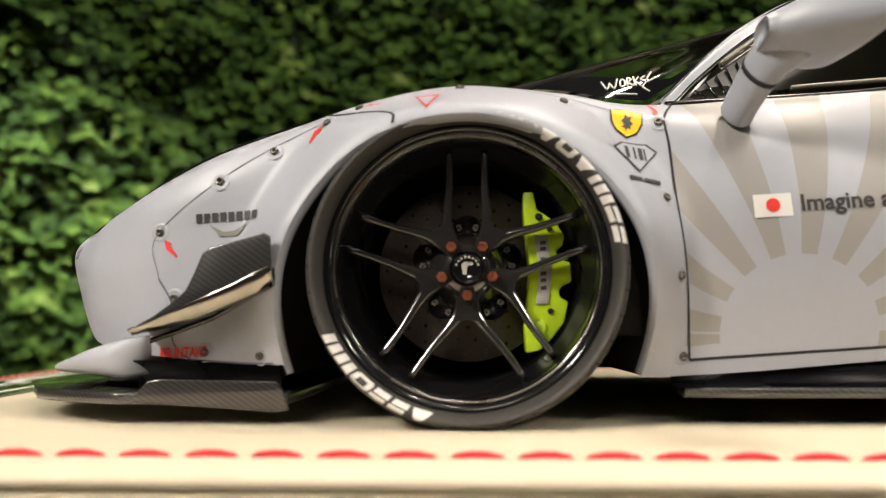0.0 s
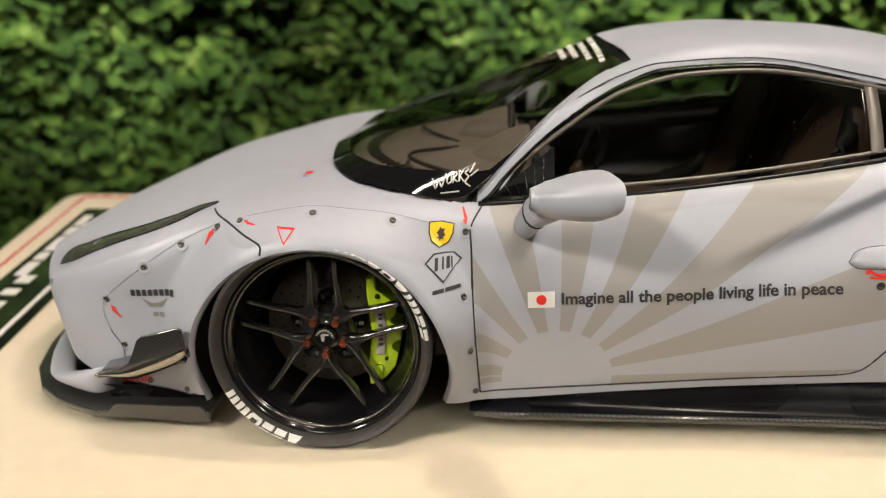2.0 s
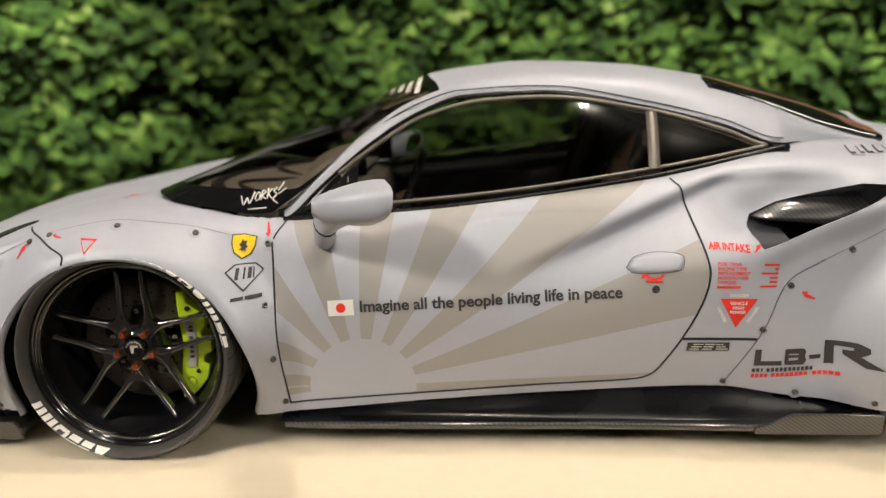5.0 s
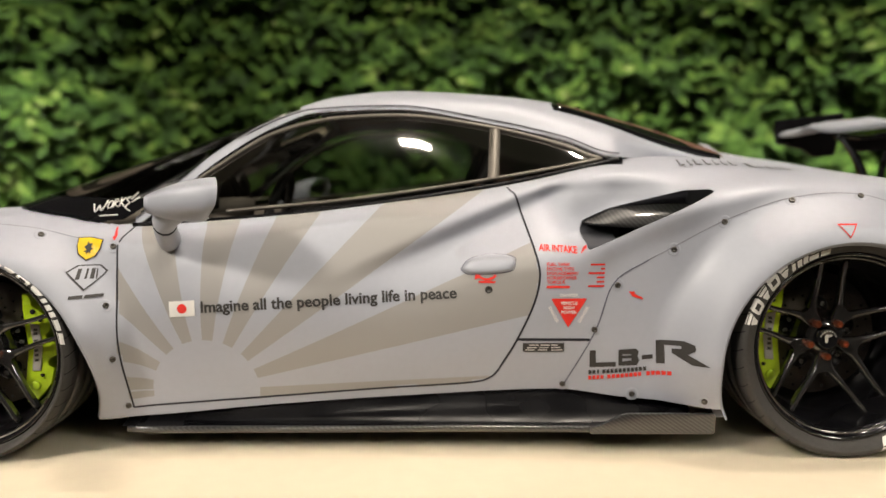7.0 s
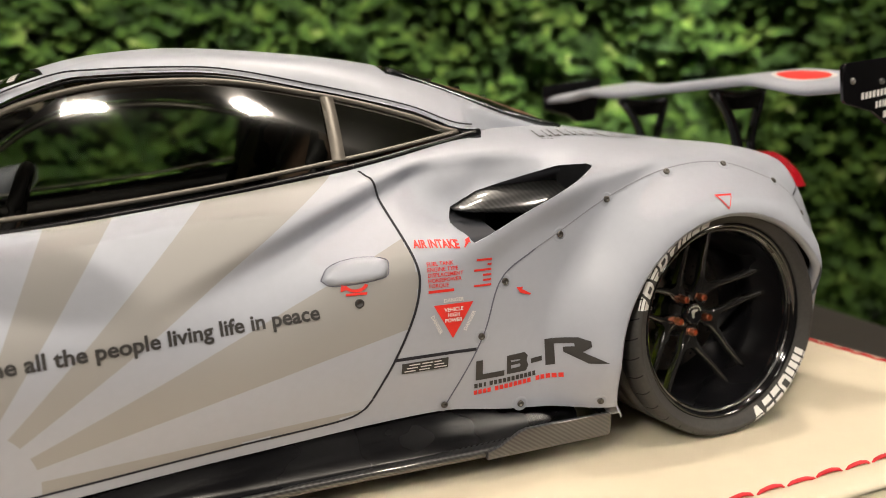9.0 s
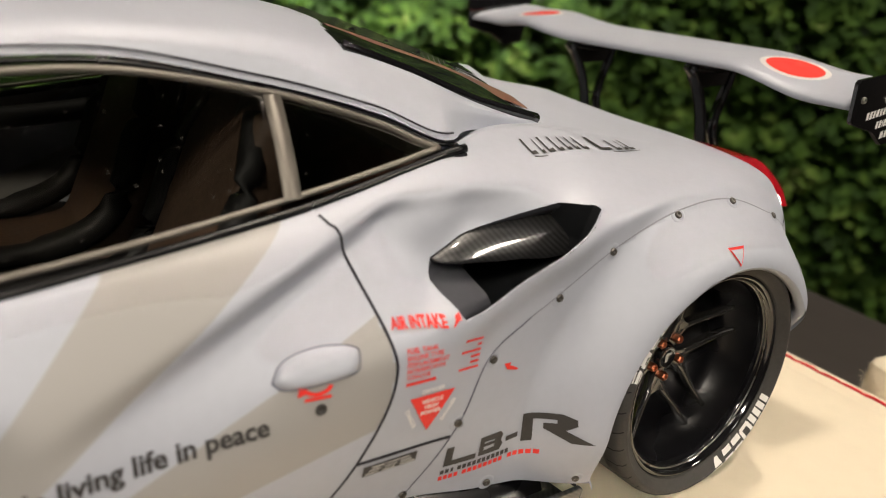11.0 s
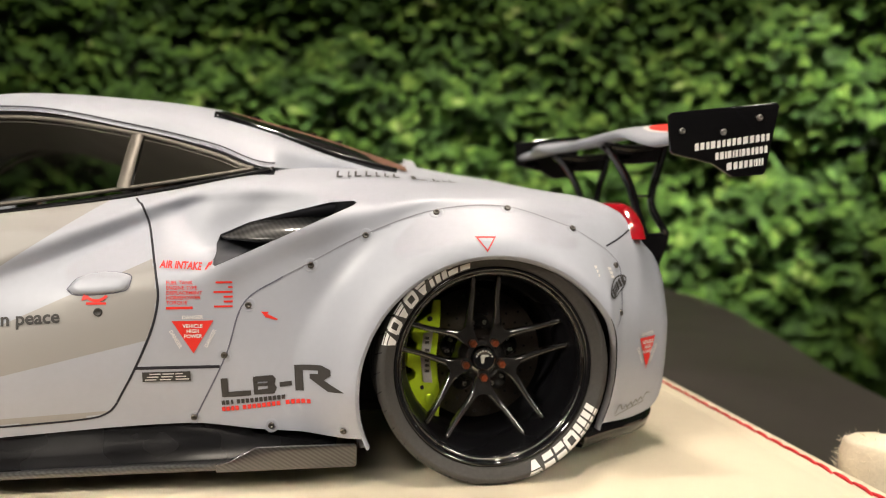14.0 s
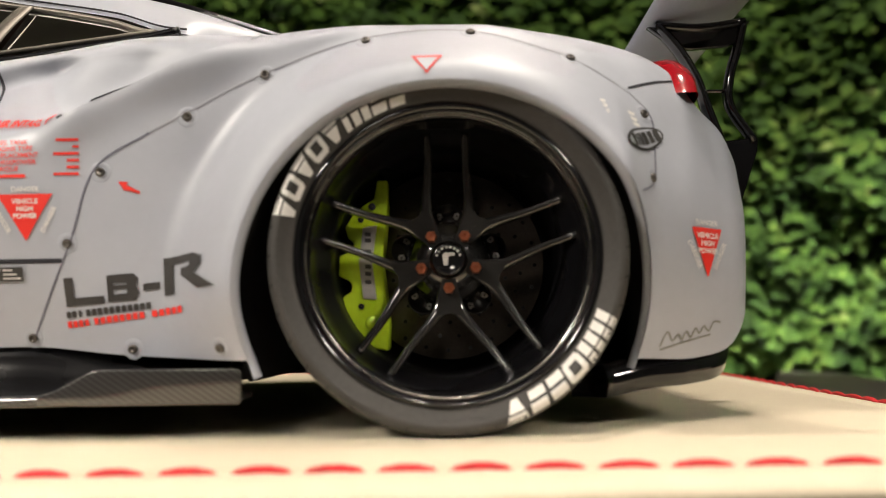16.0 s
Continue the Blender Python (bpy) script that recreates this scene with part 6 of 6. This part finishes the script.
def warning(x, z, w, h, car, filled=True, turn=0):
    tri = lambda k: [(-w / 2 * k, h * (.5 * k)), (0, -h * (.5 * k)), (w / 2 * k, h * (.5 * k))]
    if filled:
        shape(tri(1), x, z, turn, M_RED, car, "warning_triangle", label="red warning triangle with pale lettering")
        for q, word in enumerate(("VEHICLE", "HIGH", "POWER")):
            v, f = outline_text(word, h * .15, .0004)
            lay("lettering", v, f, x, z + h * (.34 - .155 * q), turn, M_WHITE, car, .0034, 'lettering "%s"' % word)
        for word, dx, dz, a in (("DANGER", 0, .60, 0), ("DANGER", -.42, -.05, -62), ("DANGER", .42, -.05, 62)):
            v, f = outline_text(word, h * .15, .0004)
            lay("lettering", v, f, x + dx * w, z + dz * h, turn + a, M_PALE, car, label='lettering "DANGER"')
    else:
        shape(tri(1), x, z, turn, M_RED, car, "warning_triangle", label="red outlined warning triangle")
        shape(tri(.74), x, z + .0, turn, M_PAINT, car, "triangle_inside", .0032)


def build_prints(car):
    # flag and the line of words on the door
    shape([(-.039, -.024), (.039, -.024), (.039, .024), (-.039, .024)], .622, .449, 3, M_WHITE, car, "flag", label="small white flag with a red disc")
    shape([(.0145 * math.cos(a), .0145 * math.sin(a)) for a in np.linspace(0, 2 * math.pi, 24, endpoint=False)], .622, .449, 0, M_RED, car, "flag_disc", .0034)
    words("Imagine all the people living life in peace", .048, 1.070, .473, 3.1, M_INK, car, width=.785, bold=.0012)
    # front wing: yellow shield, faceted badge, plain dark name blocks
    shield = [(-.033, .027), (0, .031), (.033, .027), (.032, .002), (.023, -.019), (0, -.034), (-.023, -.019), (-.032, .002)]
    shape([(a * 1.1, b * 1.1) for a, b in shield], .332, .632, -6, M_INK, car, "shield_edge", .0022)
    shape(shield, .332, .632, -6, M_YELLOW, car, "yellow_shield", .004, "yellow enamel shield with a dark blot")
    shape([(-.013, -.013), (-.004, -.005), (-.012, .003), (-.006, .010), (-.004, .019), (.001, .013), (.010, .015), (.007, .004), (.014, -.001), (.007, -.006), (.009, -.016), (.003, -.011), (-.004, -.020), (-.004, -.012)], .332, .632, -6, M_INK, car, "shield_blot", .0056)
    gem = [(-.052, .016), (-.030, .034), (.030, .034), (.052, .016), (0, -.040)]
    shape(gem, .342, .550, 0, M_INK, car, "badge", .0022, "grey faceted badge")
    shape([(a * .90, b * .88) for a, b in gem], .342, .550, 0, M_PAINT, car, "badge_inside", .0032)
    bar_row([(-.026, .009), (-.006, .005), (.006, .010), (.02, .004)], .030, .342, .557, 0, M_INK, car, lift=.0040)
    bar_row([(-.038, .03), (-.004, .042)], .009, .352, .494, 0, M_INK, car)
    bar_row([(-.072 + i * .018, .013) for i in range(8)], .020, -.523, .437, 3, M_INK, car, "name_block")
    shape([(-.045, .02), (-.02, -.008), (.02, -.008), (.045, .022), (.012, .004), (-.012, .002)], -.520, .402, 2, M_OLIVE, car, "winged_mark")
    bar_row([(-.02, .016), (0, .018)], .014, -.510, .370, 3, M_OLIVE, car)
    words("AIR INTAKE", .030, -.618, .145, 2, M_RED, car, width=.115, bold=.001)
    bar_row([(-.05, .035), (-.01, .05), (.045, .03)], .014, -.53, .112, 0, M_INK, car)
    warning(-.088, .652, .055, .038, car, False)
    warning(2.610, .690, .060, .042, car, False)
    for x, z, a, s in ((-.335, .615, 62, .05), (-.205, .668, 175, .042), (-.652, .370, 130, .050), (.399, .672, -75, .042), (2.012, .489, 152, .050), (1.852, .630, 50, .030)):
        arrow(x, z, a, s, car, .45 if z > .64 and x < 0 else .8)
    # red print under the door handle
    arc = [(.032 * math.cos(a), .024 * math.sin(a)) for a in np.linspace(math.radians(200), math.radians(340), 12)]
    shape(arc + [(x * .75, y * .7) for x, y in arc[::-1]], 1.556, .557, 0, M_RED, car, "red_swing_mark")
    shape([(-.01, -.008), (.01, -.002), (-.006, .012)], 1.528, .544, 0, M_RED, car, "red_swing_mark")
    bar_row([(-.026, .052)], .006, 1.556, .529, 0, M_RED, car)
    # rear quarter
    words("AIR INTAKE", .026, 1.775, .628, -3, M_RED, car, width=.115, bold=.001)
    for q, word in enumerate(("FUEL TANK", "ENGINE TYPE", "DISPLACEMENT", "HORSEPOWER", "TORQUE")):
        v, f = outline_text(word, .0138, .0002)
        w = max(p[0] for p in v) - min(p[0] for p in v)
        lay("lettering", [(a + w / 2, b) for a, b in v], f, 1.738, .583 - .0135 * q, 0, M_RED, car, label='lettering "%s"' % word)
    bar_row([(0, .07)], .007, 1.738, .515, 0, M_RED, car)
    for q, w in enumerate((.044, .012, .05, .024, .024, .05)):
        bar_row([(-w, w)], .0055, 1.914, .585 - .0135 * q, 0, M_RED, car)
    warning(1.807, .433, .110, .092, car)
    shape([(-.064, -.014), (.064, -.014), (.064, .014), (-.064, .014)], 1.733, .323, 0, M_INK, car, "black_notice", .0036, label="small black notice with pale unreadable lines")
    for q in range(3):
        bar_row([(-.045 - .006 * q, .03), (-.01 - .004 * q, .03), (.024, .02 + .008 * q)], .0030, 1.733, .331 - .008 * q, 0, M_PALE, car, "notice_bar", lift=.0050)
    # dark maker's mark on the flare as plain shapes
    for pts in ([(-.155, .035), (-.135, .035), (-.135, -.012), (-.07, -.012), (-.07, -.030), (-.155, -.030)], [(-.055, .034), (-.005, .034), (.004, .022), (.0, .004), (.006, -.010), (-.002, -.028), (-.055, -.028), (-.055, -.012), (-.02, -.010), (-.02, .014), (-.055, .016)], [(.014, .008), (.05, .010), (.05, -.006), (.014, -.008)],
                [(.060, .062), (.14, .064), (.165, .052), (.165, .034), (.145, .018), (.20, -.018), (.155, -.018), (.105, .018), (.105, .034), (.13, .036), (.13, .046), (.085, .045), (.085, -.022), (.060, -.024)]):
        shape([(a * .95, b * .86) for a, b in pts], 2.026, .290, 3, M_INK, car, "dark_mark")
    bar_row([(-.059, .012)], .052, 2.026, .2925, 3, M_INK, car)
    bar_row([(-.050, .038)], .009, 2.026, .294, 3, M_INK, car)
    bar_row([(-.152, .009), (-.140, .009), (-.126, .006)] + [(-.110 + .0125 * q, .0092) for q in range(11)], .013, 2.030, .253, 5, M_INK, car)
    bar_row([(-.152 + .0125 * q, .0092) for q in range(4)] + [(-.094 + .0135 * q, .0100) for q in range(8)] + [(.026 + .0150 * q, .0112) for q in range(5)], .013, 2.030, .236, 6, M_RED, car)
    # behind the rear wheel
    warning(3.168, .342, .080, .100, car)
    oval = [(.055 * math.cos(a), .024 * math.sin(a)) for a in np.linspace(0, 2 * math.pi, 24, endpoint=False)]
    shape(oval, 3.030, .560, 24, M_INK, car, "dark_oval_mark", label="dark oval mark with pale inside")
    shape([(a * .88, b * .80) for a, b in oval], 3.030, .560, 24, M_PAINT, car, "oval_inside", .0030)
    bar_row([(-.042, .012), (-.026, .005), (-.017, .008), (-.006, .014), (.012, .012), (.028, .014)], .026, 3.030, .560, 24, M_INK, car, lift=.0042)
    stroke = spline([(-.075, -.012), (-.055, .014), (-.045, -.006), (-.03, .004), (-.022, -.008), (-.01, .006), (0, -.008), (.012, .008), (.022, -.004), (.034, .008), (.046, -.004), (.06, .012), (.078, .008)], 4)
    for line, name in ((stroke, "grey_script_mark"), ([(-.075, -.018), (-.02, -.014), (.05, -.012)], "grey_script_mark")):
        ribbon([(3.130 + a * .98 - b * .1, .180 + b + a * .18) for a, b in line], .0045, .0016, name, M_OLIVE, car, lambda x, z: side(x, z))
    for q in range(3):
        bar_row([(-.05, .08)], .008, 2.985 + .004 * q, .615 - .012 * q, -8, M_PALE, car)
    # name on the rear deck, white marks on the end plate, windscreen and bonnet
    bits = []
    for a, w in ((-.15, .02), (-.122, .012), (-.105, .022), (-.078, .02), (-.052, .016), (-.03, .016), (-.008, .022), (.04, .05), (.095, .022), (.122, .012), (.138, .02)):
        bits.append(([(a, -.02), (a + w * .24, -.02), (a + w * .24 + .004, .016 + .3 * w), (a + .004, .016 + .3 * w)], [(0, 1, 2, 3)]))
        bits.append(([(a + w * .24, -.02), (a + w * .78, -.02), (a + w * .80, -.010), (a + w * .24, -.013)], [(0, 1, 2, 3)]))
    bits.append(([(-.15, -.0265), (.16, -.0265), (.16, -.0245), (-.15, -.0245)], [(0, 1, 2, 3)]))
    v, f = join_lists(bits)
    pts = []
    for a, b in v:
        q, n = top(2.395 + a * 1.25, .250 + b * 1.5 + a * .06, .0025)
        pts.append(tuple(q))
    mesh_part("deck_name_blocks", pts, f, M_INK, car, "grey name blocks on the rear deck", smooth=False)
    for q, (a1, widths) in enumerate(((.248, (.014, .014, .012, .016, .013, .012, .014, .012, .015, .018, .015, .014, .013, .012)), (.244, (.012, .013, .006, .013, .006, .010, .006, .012, .012, .010, .011, .012, .011)), (.236, (.018, .014, .013, .013, .012, .004, .007, .007, .007)))):
        a = a1 - .018 - 1.2 * sum(widths)
        for w in (1.2 * w for w in widths):
            z0 = .970 - .037 * q + .15 * a
            e = [(3.295 + a, .0072, z0), (3.295 + a + w * .78, .0072, z0 + .19 * w), (3.295 + a + w * .78, .0072, z0 + .022 + .19 * w), (3.295 + a, .0072, z0 + .022)]
            mesh_part("print_bar", e, [(0, 1, 2, 3)], M_WHITE, car, smooth=False)
            a += w * 1.02 + .0012
    def on_screen(fig, x, y, mat, name):
        pts = []
        for a, b in fig:
            q, n, _, _ = WS.ray_cast(Vector((x + a, y + b, 3)), Vector((0, 0, -1)))
            if q is None:
                q, n, _, _ = WS.find_nearest(Vector((x + a, y + b, .9)))
            pts.append(tuple(q + Vector((-.4, -.1, .9)) * .003))
        return mesh_part(name, pts, [tuple(range(len(pts)))], mat, car, smooth=False)
    for q, (x, y0, y1) in enumerate(((.835, .52, 1.32), (.800, .58, 1.26), (.765, .66, 1.18), (.73, .72, 1.12))):
        y = y0
        while y < y1:
            w = .034 if int(y * 50) % 3 else .022
            on_screen([(-.009, 0), (.009, 0), (.009, w), (-.009, w)], x, y, M_PALE, "screen_print_bar")
            y += w + .009
    for line in ([(.0, .034), (.012, .004), (.022, .024), (.032, .004), (.046, .036)], [(.050, .012), (.054, .028), (.064, .028), (.064, .010), (.052, .008)], [(.070, .006), (.074, .032), (.084, .026), (.074, .016), (.088, .006)],
                 [(.092, .034), (.092, .006), (.094, .018), (.106, .030)], [(.094, .018), (.108, .004)], [(.124, .030), (.112, .022), (.124, .012), (.112, .002), (.130, -.006)], [(.128, .020), (.146, .040)], [(.130, .012), (.156, .022)], [(.030, -.010), (.092, -.012)]):
        pts = []
        for a, b in line:
            q, n, _, _ = WS.ray_cast(Vector((.303 + a * .86, .109 + b * .85 + .28 * a, 3)), Vector((0, 0, -1)))
            if q is None:
                q, n, _, _ = WS.find_nearest(Vector((.303 + a * .86, .109 + b * .85 + .28 * a, .76)))
            pts.append(tuple(q + Vector((-.4, -.1, .9)) * .003))
        v, f = tube(spline(pts, 3), .0024, 5)
        mesh_part("screen_mark", v, f, M_WHITE, car)
    for x, y, r, mat in ((-.096, .290, .014, M_RED), (-.100, .240, .012, M_VIOLET)):
        pts = [tuple(top(x + r * math.cos(a), y + 1.6 * r * math.sin(a), .002)[0]) for a in np.linspace(0, 2 * math.pi, 3 if mat is M_VIOLET else 12, endpoint=False)]
        mesh_part("bonnet_mark", pts, [tuple(range(len(pts)))], mat, car, smooth=False)
    q = [tuple(top(a, b, .002)[0]) for a, b in ((-.50, 1.35), (-.36, 1.30), (-.36, 1.38), (-.50, 1.43))]
    mesh_part("bonnet_mark", q, [(0, 1, 2, 3)], M_RED, car, smooth=False)


def build_car():
    car = empty("model_car", "satin grey widebody model sports car on the leather base", "model car")
    build_body(car)
    build_seams(car)
    build_screws(car)
    build_cabin(car)
    build_interior(car)
    build_wheels(car)
    build_aero(car)
    build_wing(car)
    build_prints(car)
    return car


build_car()
